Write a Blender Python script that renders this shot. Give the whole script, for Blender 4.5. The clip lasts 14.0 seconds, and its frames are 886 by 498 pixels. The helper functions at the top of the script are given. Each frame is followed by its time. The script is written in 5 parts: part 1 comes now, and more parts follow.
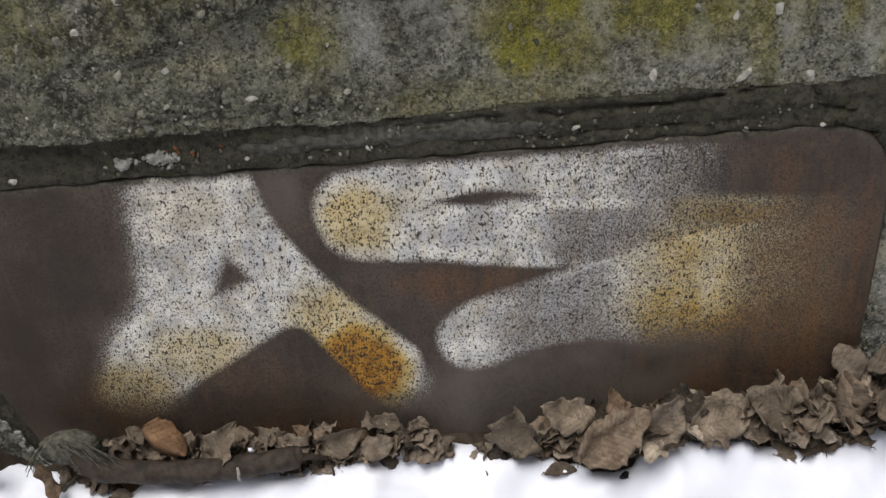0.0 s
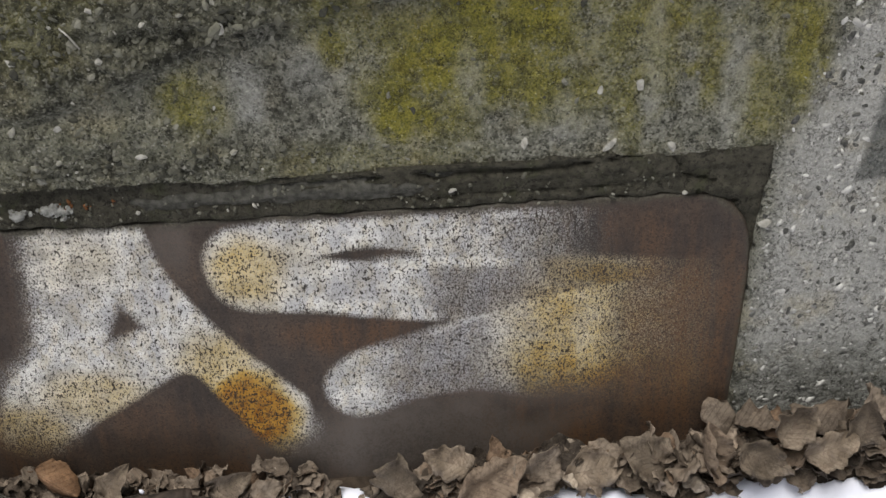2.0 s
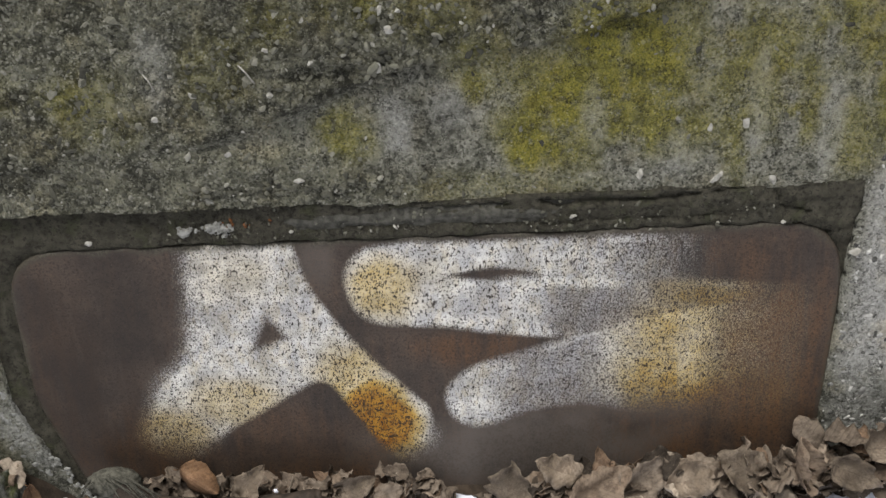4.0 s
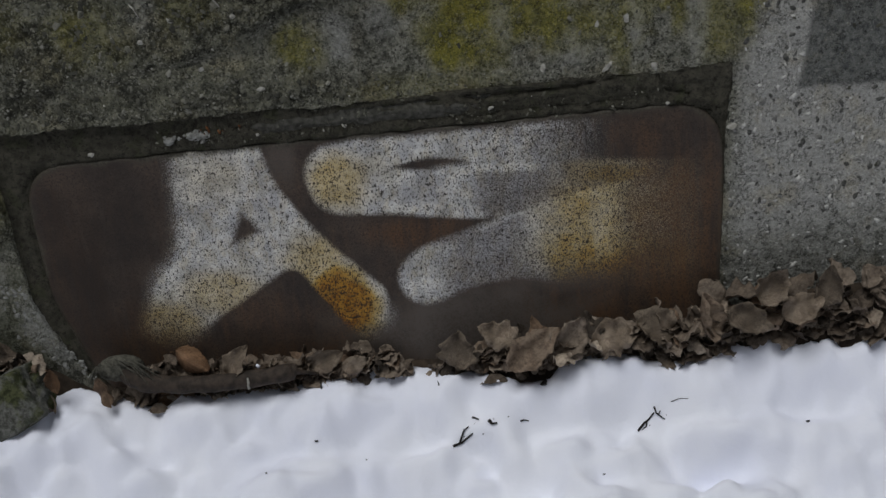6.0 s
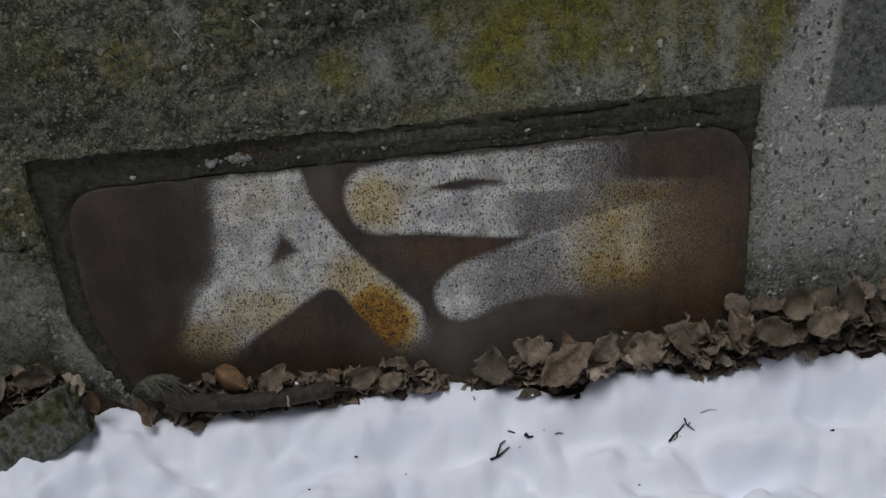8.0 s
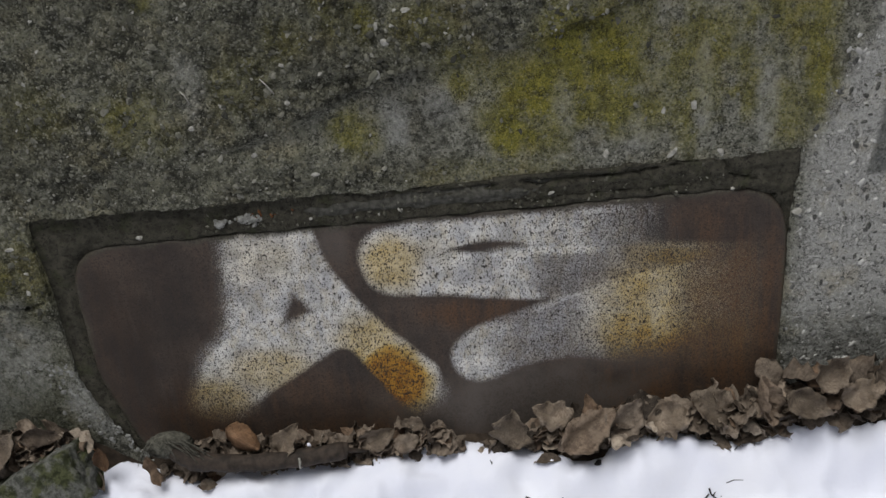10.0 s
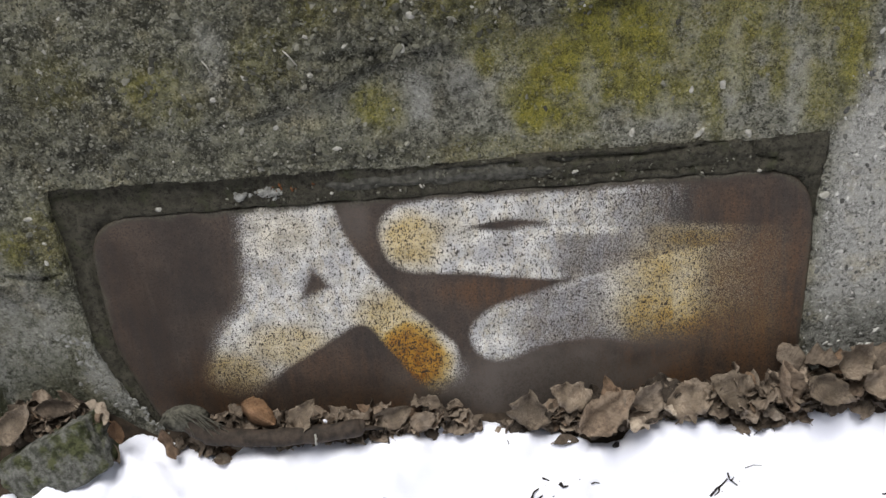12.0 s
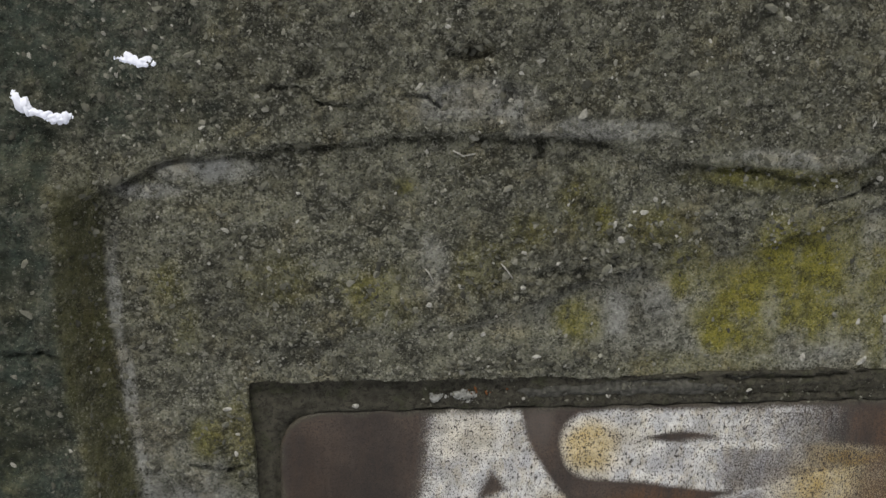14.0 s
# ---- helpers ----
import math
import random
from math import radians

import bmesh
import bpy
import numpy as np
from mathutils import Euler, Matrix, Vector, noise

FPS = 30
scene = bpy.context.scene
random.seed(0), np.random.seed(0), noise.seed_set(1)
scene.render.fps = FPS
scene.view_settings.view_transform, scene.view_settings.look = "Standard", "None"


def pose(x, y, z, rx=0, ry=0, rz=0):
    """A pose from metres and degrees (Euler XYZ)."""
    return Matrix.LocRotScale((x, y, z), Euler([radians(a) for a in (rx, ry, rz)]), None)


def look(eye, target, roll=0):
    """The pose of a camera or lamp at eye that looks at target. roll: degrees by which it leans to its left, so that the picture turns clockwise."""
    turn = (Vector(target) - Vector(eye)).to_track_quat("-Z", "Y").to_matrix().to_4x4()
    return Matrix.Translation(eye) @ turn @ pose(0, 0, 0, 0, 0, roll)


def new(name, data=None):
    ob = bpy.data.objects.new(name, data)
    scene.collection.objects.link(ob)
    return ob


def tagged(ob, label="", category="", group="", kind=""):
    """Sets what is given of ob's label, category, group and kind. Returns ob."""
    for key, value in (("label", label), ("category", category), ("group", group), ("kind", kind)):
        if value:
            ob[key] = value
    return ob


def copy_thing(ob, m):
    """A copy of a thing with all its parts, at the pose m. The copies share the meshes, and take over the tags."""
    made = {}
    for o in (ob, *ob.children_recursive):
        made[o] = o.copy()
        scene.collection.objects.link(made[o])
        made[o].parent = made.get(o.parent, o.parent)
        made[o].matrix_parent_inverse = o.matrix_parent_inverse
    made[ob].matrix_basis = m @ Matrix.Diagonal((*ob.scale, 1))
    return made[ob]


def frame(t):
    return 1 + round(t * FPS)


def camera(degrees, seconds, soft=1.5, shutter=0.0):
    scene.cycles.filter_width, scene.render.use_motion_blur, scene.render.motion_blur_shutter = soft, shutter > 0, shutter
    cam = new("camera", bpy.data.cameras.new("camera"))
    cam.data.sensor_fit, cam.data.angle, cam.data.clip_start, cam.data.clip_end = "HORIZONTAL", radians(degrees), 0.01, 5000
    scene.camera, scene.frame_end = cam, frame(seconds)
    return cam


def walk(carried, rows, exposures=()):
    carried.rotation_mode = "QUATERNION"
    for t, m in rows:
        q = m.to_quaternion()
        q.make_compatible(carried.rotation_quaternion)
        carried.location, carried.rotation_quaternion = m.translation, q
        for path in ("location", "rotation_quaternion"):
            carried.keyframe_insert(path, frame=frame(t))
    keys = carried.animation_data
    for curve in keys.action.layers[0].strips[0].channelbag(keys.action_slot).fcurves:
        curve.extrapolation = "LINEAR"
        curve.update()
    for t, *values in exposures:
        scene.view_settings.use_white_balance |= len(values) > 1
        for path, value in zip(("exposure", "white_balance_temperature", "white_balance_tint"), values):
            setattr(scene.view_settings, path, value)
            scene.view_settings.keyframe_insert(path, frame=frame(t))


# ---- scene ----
# the wall leans back by TILT degrees; the path is given in the upright wall's space
TILT = 12
LEAN = pose(0, 0, 0, -TILT)
cam = camera(46.1, 14.0)
PATH = [
    (0, (0.069, -1.106, 1.062), (0.05, 0.634, 0.076), -4.5),
    (0.5, (0.081, -1.096, 1.086), (0.121, 0.686, 0.179), -2.1),
    (1, (0.164, -1.093, 1.11), (0.202, 0.712, 0.249), -4.3),
    (1.5, (0.22, -1.11, 1.103), (0.284, 0.687, 0.229), -4.2),
    (2, (0.174, -1.148, 1.115), (0.223, 0.616, 0.174), -2.3),
    (2.5, (0.089, -1.178, 1.132), (0.173, 0.551, 0.13), -1.7),
    (3, (0.029, -1.214, 1.135), (0.142, 0.536, 0.172), -0.8),
    (3.2, (-0.002, -1.221, 1.141), (0.078, 0.545, 0.206), 0.3),
    (5.3, (0.146, -1.56, 1.039), (0.055, 0.308, 0.331), -5.4),
    (5.5, (0.15, -1.6, 0.994), (0.079, 0.251, 0.241), -5.6),
    (6, (0.152, -1.657, 0.952), (0.117, 0.222, 0.268), -5.6),
    (6.5, (0.057, -1.673, 0.948), (0.024, 0.22, 0.305), -4.2),
    (7, (0.013, -1.678, 0.942), (0.009, 0.225, 0.329), -4.3),
    (7.2, (0.033, -1.678, 0.962), (0.066, 0.217, 0.323), -4.6),
    (9.3, (0.005, -1.62, 1.152), (0.03, 0.207, 0.338), -5.9),
    (9.5, (0.033, -1.569, 1.215), (0.033, 0.222, 0.325), -6.4),
    (10, (0.067, -1.528, 1.179), (0.038, 0.301, 0.369), -5.3),
    (10.5, (0.134, -1.506, 1.17), (0.06, 0.293, 0.297), -6.7),
    (11, (0.119, -1.51, 1.164), (0.029, 0.295, 0.308), -5.7),
    (11.5, (0.061, -1.524, 1.164), (-0.016, 0.292, 0.328), -4.9),
    (12, (0.048, -1.515, 1.167), (-0.002, 0.299, 0.327), -4.5),
    (12.5, (0.029, -1.513, 1.16), (-0.022, 0.3, 0.316), -3.5),
    (13, (-0.054, -1.537, 1.145), (-0.081, 0.346, 0.471), -2.2),
    (13.5, (-0.234, -1.577, 1.116), (-0.217, 0.347, 0.57), 1.5),
    (14, (-0.434, -1.582, 1.229), (-0.266, 0.35, 0.74), 0.9),
]
EXPOSURE = [(0, -0.3, 6500, 10), (0.5, -0.15, 6500, 10), (1.0, -0.3, 6550, 10), (1.5, -0.4, 6550, 10), (2.0, -0.15, 6500, 10), (2.5, 0.1, 6500, 10), (3, 0.15, 6500, 10), (5.3, -0.15, 6400, 10), (5.5, -0.2, 6400, 10), (5.8, -0.9, 6250, 9), (6.0, -1.27, 6150, 9), (6.5, -1.35, 6150, 9), (7.2, -1.32, 6150, 9), (9.3, -1.08, 6200, 9), (10, -0.7, 6300, 10), (11, -0.27, 6400, 10), (12.5, -0.05, 6450, 10), (13.0, -0.05, 6500, 10), (13.5, -0.3, 6500, 10), (14, -0.2, 6550, 8)]
walk(cam, [(t, LEAN @ look(eye, target, roll)) for t, eye, target, roll in PATH], EXPOSURE)

# ---- light ----
world = bpy.data.worlds.new("overcast_sky")
scene.world = world
world.use_nodes = True
wn, wl = world.node_tree.nodes, world.node_tree.links
sky = wn.new("ShaderNodeTexSky")
sky.sky_type = "NISHITA"
sky.sun_disc = False
sky.sun_elevation, sky.sun_rotation = radians(65), radians(240)
sky.altitude, sky.air_density, sky.dust_density = 200, 1.0, 4.0
grey = wn.new("ShaderNodeHueSaturation")
grey.inputs["Saturation"].default_value = 0.3
wl.new(sky.outputs[0], grey.inputs["Color"])
wl.new(grey.outputs[0], wn["Background"].inputs["Color"])
wn["Background"].inputs["Strength"].default_value = 0.055
sun = new("sun", bpy.data.lights.new("sun", "SUN"))
sun.data.energy, sun.data.angle, sun.data.color = 3.7, radians(32), (1.0, 0.97, 0.93)
sun.matrix_world = look((-0.7, -0.75, 4.2), (0, 0, 0))


# ---- value noise on arrays ----
def lattice(u, v, seed):
    table = np.random.RandomState(seed).rand(256, 256)
    i, j = np.floor(u).astype(int), np.floor(v).astype(int)
    f, g = u - i, v - j
    f, g = f * f * (3 - 2 * f), g * g * (3 - 2 * g)
    i, j, i2, j2 = i % 256, j % 256, (i + 1) % 256, (j + 1) % 256
    return (table[i, j] * (1 - f) + table[i2, j] * f) * (1 - g) + (table[i, j2] * (1 - f) + table[i2, j2] * f) * g


def fbm(u, v, size, seed, octaves=4, gain=0.5):
    """Noise from -1 to 1 whose largest features measure size."""
    total, norm, a, s = 0, 0, 1.0, 1.0 / size
    for k in range(octaves):
        total = total + a * (lattice(u * s + 17.3 * k, v * s + 9.1 * k, seed + k) * 2 - 1)
        norm, a, s = norm + a, a * gain, s * 2.03
    return total / norm


def ease(lo, hi, v):
    t = np.clip((v - lo) / (hi - lo), 0, 1)
    return t * t * (3 - 2 * t)


def signed(u, v, corners):
    """Distance to a closed outline, negative inside."""
    p = np.array(corners, float)
    q = np.roll(p, -1, axis=0)
    best, inside = np.full(np.shape(u), 9.0), np.zeros(np.shape(u), bool)
    for (x0, y0), (x1, y1) in zip(p, q):
        dx, dy = x1 - x0, y1 - y0
        k = np.clip(((u - x0) * dx + (v - y0) * dy) / (dx * dx + dy * dy + 1e-12), 0, 1)
        best = np.minimum(best, np.hypot(u - x0 - k * dx, v - y0 - k * dy))
        if dy:
            inside ^= ((y0 > v) != (y1 > v)) & (u < (v - y0) * dx / dy + x0)
    return np.where(inside, -best, best)


def rounded(corners, passes=2):
    """Cuts the corners of a closed outline."""
    p = np.array(corners, float)
    for _ in range(passes):
        q = np.roll(p, -1, axis=0)
        p = np.stack((p * 0.75 + q * 0.25, p * 0.25 + q * 0.75), 1).reshape(-1, 2)
    return p


# ---- meshes ----
def part(name, bm, material, parent=None, label="", smooth=True, m=None):
    """Links a bmesh, or a finished mesh, as one object under a thing."""
    if isinstance(bm, bmesh.types.BMesh):
        data = bpy.data.meshes.new(name)
        bm.to_mesh(data)
        bm.free()
    else:
        data = bm
    if not data.materials:
        data.materials.append(material)
    data.polygons.foreach_set("use_smooth", [smooth] * len(data.polygons))
    ob = new(name, data)
    if parent:
        ob.parent = parent
    if m is not None:
        ob.matrix_basis = m
    return tagged(ob, label)


def sheet(name, X, Y, Z, keep=None):
    """A mesh over a grid of points; keep: which of its cells stay."""
    n, k = X.shape
    verts = np.stack((X, Y, Z), -1).reshape(-1, 3)
    idx = np.arange(n * k).reshape(n, k)
    quads = np.stack((idx[:-1, :-1], idx[1:, :-1], idx[1:, 1:], idx[:-1, 1:]), -1)
    quads = quads[keep] if keep is not None else quads.reshape(-1, 4)
    data = bpy.data.meshes.new(name)
    data.vertices.add(len(verts))
    data.vertices.foreach_set("co", verts.ravel())
    data.loops.add(quads.size)
    data.loops.foreach_set("vertex_index", quads.ravel())
    data.polygons.add(len(quads))
    data.polygons.foreach_set("loop_start", np.arange(0, quads.size, 4))
    data.update(calc_edges=True)
    return data


def layer(data, name, r, g, b, a):
    at = data.color_attributes.new(name, "FLOAT_COLOR", "POINT")
    at.data.foreach_set("color", np.stack([np.broadcast_to(c, np.shape(r)) for c in (r, g, b, a)], -1).astype(np.float32).ravel())


def pebble_shape(level):
    bm = bmesh.new()
    bmesh.ops.create_icosphere(bm, subdivisions=level, radius=1)
    v = np.array([x.co[:] for x in bm.verts])
    f = np.array([[y.index for y in x.verts] for x in bm.faces])
    bm.free()
    return v, f


GRAIN, COBBLE = pebble_shape(1), pebble_shape(3)


def pebbles(name, centres, sizes, flat, seed, shape=GRAIN, cuts=5):
    """Many broken stones in one mesh, each with a few flat faces."""
    rng = np.random.RandomState(seed)
    ball, tris = shape
    vs, fs = [], []
    for n, (c, s) in enumerate(zip(centres, sizes)):
        p = ball * (1 + 0.10 * rng.uniform(-1, 1, len(ball)) * (len(ball) < 50) + 0.2 * np.sin(ball @ rng.uniform(-2.5, 2.5, 3) + rng.uniform(0, 6)))[:, None]
        for d in rng.normal(size=(cuts, 3)):
            d = d / np.linalg.norm(d)
            p = p - np.maximum(p @ d - rng.uniform(0.4, 0.8), 0)[:, None] * d * 0.9
        p = p * np.array((s * rng.uniform(0.9, 1.6), s, s * rng.uniform(0.6, 1.0)))
        a = rng.uniform(0, math.pi)
        x, z = p[:, 0] * math.cos(a) - p[:, 2] * math.sin(a), p[:, 0] * math.sin(a) + p[:, 2] * math.cos(a)
        vs.append(np.stack((x, p[:, 1] * flat, z), -1) + c)
        fs.append(tris + n * len(ball))
    vs, fs = np.concatenate(vs), np.concatenate(fs)
    data = bpy.data.meshes.new(name)
    data.vertices.add(len(vs))
    data.vertices.foreach_set("co", vs.ravel())
    data.loops.add(fs.size)
    data.loops.foreach_set("vertex_index", fs.ravel())
    data.polygons.add(len(fs))
    data.polygons.foreach_set("loop_start", np.arange(0, fs.size, 3))
    data.update(calc_edges=True)
    return data


def tube(bm, pts, radii, sides=8, cap=True):
    """A bent round bar through points."""
    pts = [Vector(p) for p in pts]
    rings = []
    for i, p in enumerate(pts):
        d = (pts[min(i + 1, len(pts) - 1)] - pts[max(i - 1, 0)]).normalized()
        a = d.cross(Vector((0.13, 0.31, 0.94))).normalized()
        b = d.cross(a)
        r = radii[i] if hasattr(radii, "__len__") else radii
        rings.append([bm.verts.new(p + (a * math.cos(t) + b * math.sin(t)) * r) for t in np.linspace(0, 2 * math.pi, sides, False)])
    for s, e in zip(rings, rings[1:]):
        for k in range(sides):
            bm.faces.new((s[k], s[(k + 1) % sides], e[(k + 1) % sides], e[k]))
    if cap:
        bm.faces.new(rings[0][::-1])
        bm.faces.new(rings[-1])


# ---- materials ----
class Nodes:
    """Short hand for building a node material."""

    def __init__(self, name, rough=0.8, metal=0.0, spec=0.3):
        self.m = bpy.data.materials.new(name)
        self.m.use_nodes = True
        self.t = self.m.node_tree
        self.b = self.t.nodes["Principled BSDF"]
        self.set(self.b, "Roughness", rough)
        self.set(self.b, "Metallic", metal)
        self.set(self.b, "Specular IOR Level", spec)
        self.co = self.t.nodes.new("ShaderNodeTexCoord").outputs["Object"]

    def set(self, node, key, value):
        s = node.inputs[key]
        if isinstance(value, bpy.types.NodeSocket):
            self.t.links.new(value, s)
        elif hasattr(value, "__len__") and len(value) == 3 and s.type == "RGBA":
            s.default_value = (*value, 1)
        else:
            s.default_value = value

    def node(self, kind, out=0, props=None, **inputs):
        n = self.t.nodes.new("ShaderNode" + kind)
        for k, v in (props or {}).items():
            setattr(n, k, v)
        for k, v in inputs.items():
            self.set(n, int(k[1:]) if k[0] == "i" and k[1:].isdigit() else k, v)
        return n.outputs[out]

    def stretched(self, x, y, z):
        return self.node("Mapping", Vector=self.co, Scale=(x, y, z))

    def noise(self, scale, detail=3.0, rough=0.55, vec=None, out=0):
        return self.node("TexNoise", out, Vector=vec or self.co, Scale=scale, Detail=detail, Roughness=rough)

    def cells(self, scale, out=0, feature="F1", vec=None):
        return self.node("TexVoronoi", out, {"feature": feature}, Vector=vec or self.co, Scale=scale)

    def math(self, op, a, b=0.0, c=0.0):
        return self.node("Math", 0, {"operation": op}, i0=a, i1=b, i2=c)

    def span(self, v, lo, hi, to0=0.0, to1=1.0):
        return self.node("MapRange", 0, {"interpolation_type": "SMOOTHSTEP"}, i0=v, i1=lo, i2=hi, i3=to0, i4=to1)

    def mix(self, f, a, b, blend="MIX"):
        n = self.t.nodes.new("ShaderNodeMix")
        n.data_type, n.blend_type = "RGBA", blend
        for k, v in ((0, f), (6, a), (7, b)):
            self.set(n, k, v)
        return n.outputs[2]

    def mask(self, name):
        n = self.t.nodes.new("ShaderNodeAttribute")
        n.attribute_name = name
        s = self.t.nodes.new("ShaderNodeSeparateColor")
        self.t.links.new(n.outputs["Color"], s.inputs[0])
        return (*s.outputs, n.outputs["Alpha"])

    def bump(self, height, strength=0.5, depth=0.002, under=None):
        n = self.t.nodes.new("ShaderNodeBump")
        self.set(n, "Strength", strength)
        self.set(n, "Distance", depth)
        self.set(n, "Height", height)
        if under:
            self.t.links.new(under, n.inputs["Normal"])
        return n.outputs[0]

    def done(self, colour, normal=None, rough=None):
        self.set(self.b, "Base Color", colour)
        if normal:
            self.set(self.b, "Normal", normal)
        if rough is not None:
            self.set(self.b, "Roughness", rough)
        return self.m


def concrete():
    n = Nodes("weathered_concrete", 0.9, 0, 0.2)
    moss, pale, rough, paint = n.mask("wear_and_light")
    dirt_and_shade, clean, damp_and_shade, algae_and_shade = n.mask("grime_and_shade")
    fine, mid, big = n.noise(420, 4), n.noise(60, 5, 0.65), n.noise(9, 4)
    lumps = n.noise(22, 6, 0.7)
    grain = n.cells(340, 1)
    tone = n.node("SeparateColor", 0, Color=grain)
    base = n.mix(n.span(mid, 0.3, 0.7), (0.12, 0.12, 0.095), (0.30, 0.295, 0.24))
    coarse = n.mix(n.span(n.math("ADD", n.math("MULTIPLY", mid, 0.4), n.math("MULTIPLY", lumps, 0.6)), 0.40, 0.62), (0.046, 0.046, 0.032), (0.27, 0.265, 0.195))
    c = n.mix(rough, base, coarse)
    c = n.mix(n.span(tone, 0.70, 0.95, 0, 0.6), c, (0.34, 0.335, 0.28))
    c = n.mix(n.span(tone, 0.28, 0.05, 0, 0.7), c, (0.028, 0.028, 0.020))
    # pale chalky concrete, and the highlights painted along edges
    chalk_and_highlight = n.math("MULTIPLY", pale, n.span(n.math("ADD", mid, n.math("MULTIPLY", fine, 0.5)), 0.5, 0.85))
    c = n.mix(chalk_and_highlight, c, (0.36, 0.36, 0.33))
    c = n.mix(n.math("MULTIPLY", clean, n.span(mid, 0.2, 0.6, 0.55, 0.95)), c, n.mix(n.span(tone, 0.1, 0.9), (0.42, 0.415, 0.39), (0.56, 0.55, 0.52)))
    veil = n.math("MULTIPLY", moss, n.span(n.math("ADD", mid, n.math("MULTIPLY", lumps, 0.9)), 0.60, 0.92))
    green = n.mix(n.span(n.math("ADD", fine, n.math("MULTIPLY", mid, 0.6)), 0.55, 1.0), (0.086, 0.086, 0.014), (0.26, 0.235, 0.036))
    c = n.mix(n.math("MULTIPLY", veil, 0.94), c, green)
    c = n.mix(n.math("MULTIPLY", n.span(lumps, 0.48, 0.66, 0, 0.45), n.span(clean, 0, 1, 1.0, 0.25)), c, (0.045, 0.048, 0.028))
    # soiling, together with the shade lines painted below lip and step
    c = n.mix(n.math("MULTIPLY", dirt_and_shade, n.span(n.math("ADD", mid, n.math("MULTIPLY", fine, 0.3)), 0.75, 0.5, 0.35, 0.9)), c, (0.026, 0.025, 0.018))
    # green growth, plus shade painted over the left reveal and block
    c = n.mix(n.math("MULTIPLY", damp_and_shade, n.span(lumps, 0.3, 0.6, 0.35, 0.8)), c, (0.078, 0.078, 0.028))
    c = n.mix(n.math("MULTIPLY", algae_and_shade, n.span(n.math("ADD", lumps, n.math("MULTIPLY", mid, 0.5)), 0.95, 0.6, 0.5, 0.96)), c, n.mix(n.span(big, 0.4, 0.6), (0.030, 0.036, 0.024), (0.046, 0.061, 0.047)))
    c = n.mix(n.math("MULTIPLY", paint, n.span(n.math("ADD", mid, n.math("MULTIPLY", lumps, 0.5)), 0.50, 0.62)), c, (0.046, 0.053, 0.053))
    pits = n.math("MULTIPLY", n.span(n.cells(150), 0.24, 0.10), n.span(n.noise(45, 2), 0.45, 0.6))
    c = n.mix(n.math("MULTIPLY", pits, 0.85), c, (0.022, 0.021, 0.017))
    c = n.mix(n.math("MULTIPLY", chalk_and_highlight, 0.55), c, (0.34, 0.34, 0.31))
    near, shade = n.cells(105), n.node("SeparateColor", 1, Color=n.cells(105, 1))
    bit = n.math("MULTIPLY", n.span(near, 0.40, 0.30), n.math("MULTIPLY", n.span(n.noise(26, 4), 0.44, 0.58), n.span(shade, 0.25, 0.4)))
    c = n.mix(n.math("MULTIPLY", bit, 0.62), c, n.mix(n.span(shade, 0.3, 1.0), n.mix(1.0, c, (0.45, 0.45, 0.43), "MULTIPLY"), n.mix(0.5, n.mix(1.0, c, (2.1, 2.1, 2.1), "MULTIPLY"), (0.26, 0.255, 0.22))))
    tint = n.noise(14, 4, 0.6)
    c = n.mix(n.span(tint, 0.5, 0.68, 0, 0.7), c, n.mix(1.0, c, (1.04, 0.97, 0.82), "MULTIPLY"))
    flake = n.noise(170, 7, 0.78)
    c = n.mix(n.span(flake, 0.38, 0.48, 0.62, 0.0), c, n.mix(1.0, c, (0.40, 0.40, 0.38), "MULTIPLY"))
    c = n.mix(n.span(flake, 0.55, 0.63, 0, 0.5), c, n.mix(1.0, c, (1.75, 1.75, 1.7), "MULTIPLY"))
    # hairline crevices, their short shadows drawn in as dark colour
    vein = n.math("ABSOLUTE", n.math("SUBTRACT", n.noise(75, 6, 0.68), 0.5))
    crevice = n.math("MULTIPLY", n.span(vein, 0.016, 0.005), n.span(n.noise(34, 3), 0.47, 0.56))
    c = n.mix(n.math("MULTIPLY", crevice, 0.85), c, (0.020, 0.019, 0.014))
    sliver = n.math("MULTIPLY", n.span(n.noise(1.0, 2, 0.5, n.stretched(260, 260, 420)), 0.66, 0.70), 0.8)
    c = n.mix(sliver, c, n.mix(0.5, n.mix(1.0, c, (2.4, 2.4, 2.3), "MULTIPLY"), (0.36, 0.355, 0.32)))
    relief = n.math("ADD", n.math("MULTIPLY", n.math("SUBTRACT", sliver, crevice), 0.4), n.math("MULTIPLY", n.cells(340), -0.28))
    relief = n.math("ADD", relief, n.math("ADD", n.math("MULTIPLY", mid, 0.7), n.math("ADD", n.math("MULTIPLY", lumps, 0.8), n.math("ADD", n.math("MULTIPLY", bit, 0.35), n.math("MULTIPLY", flake, 0.75)))))
    return n.done(c, n.bump(relief, 1.0, 0.007))


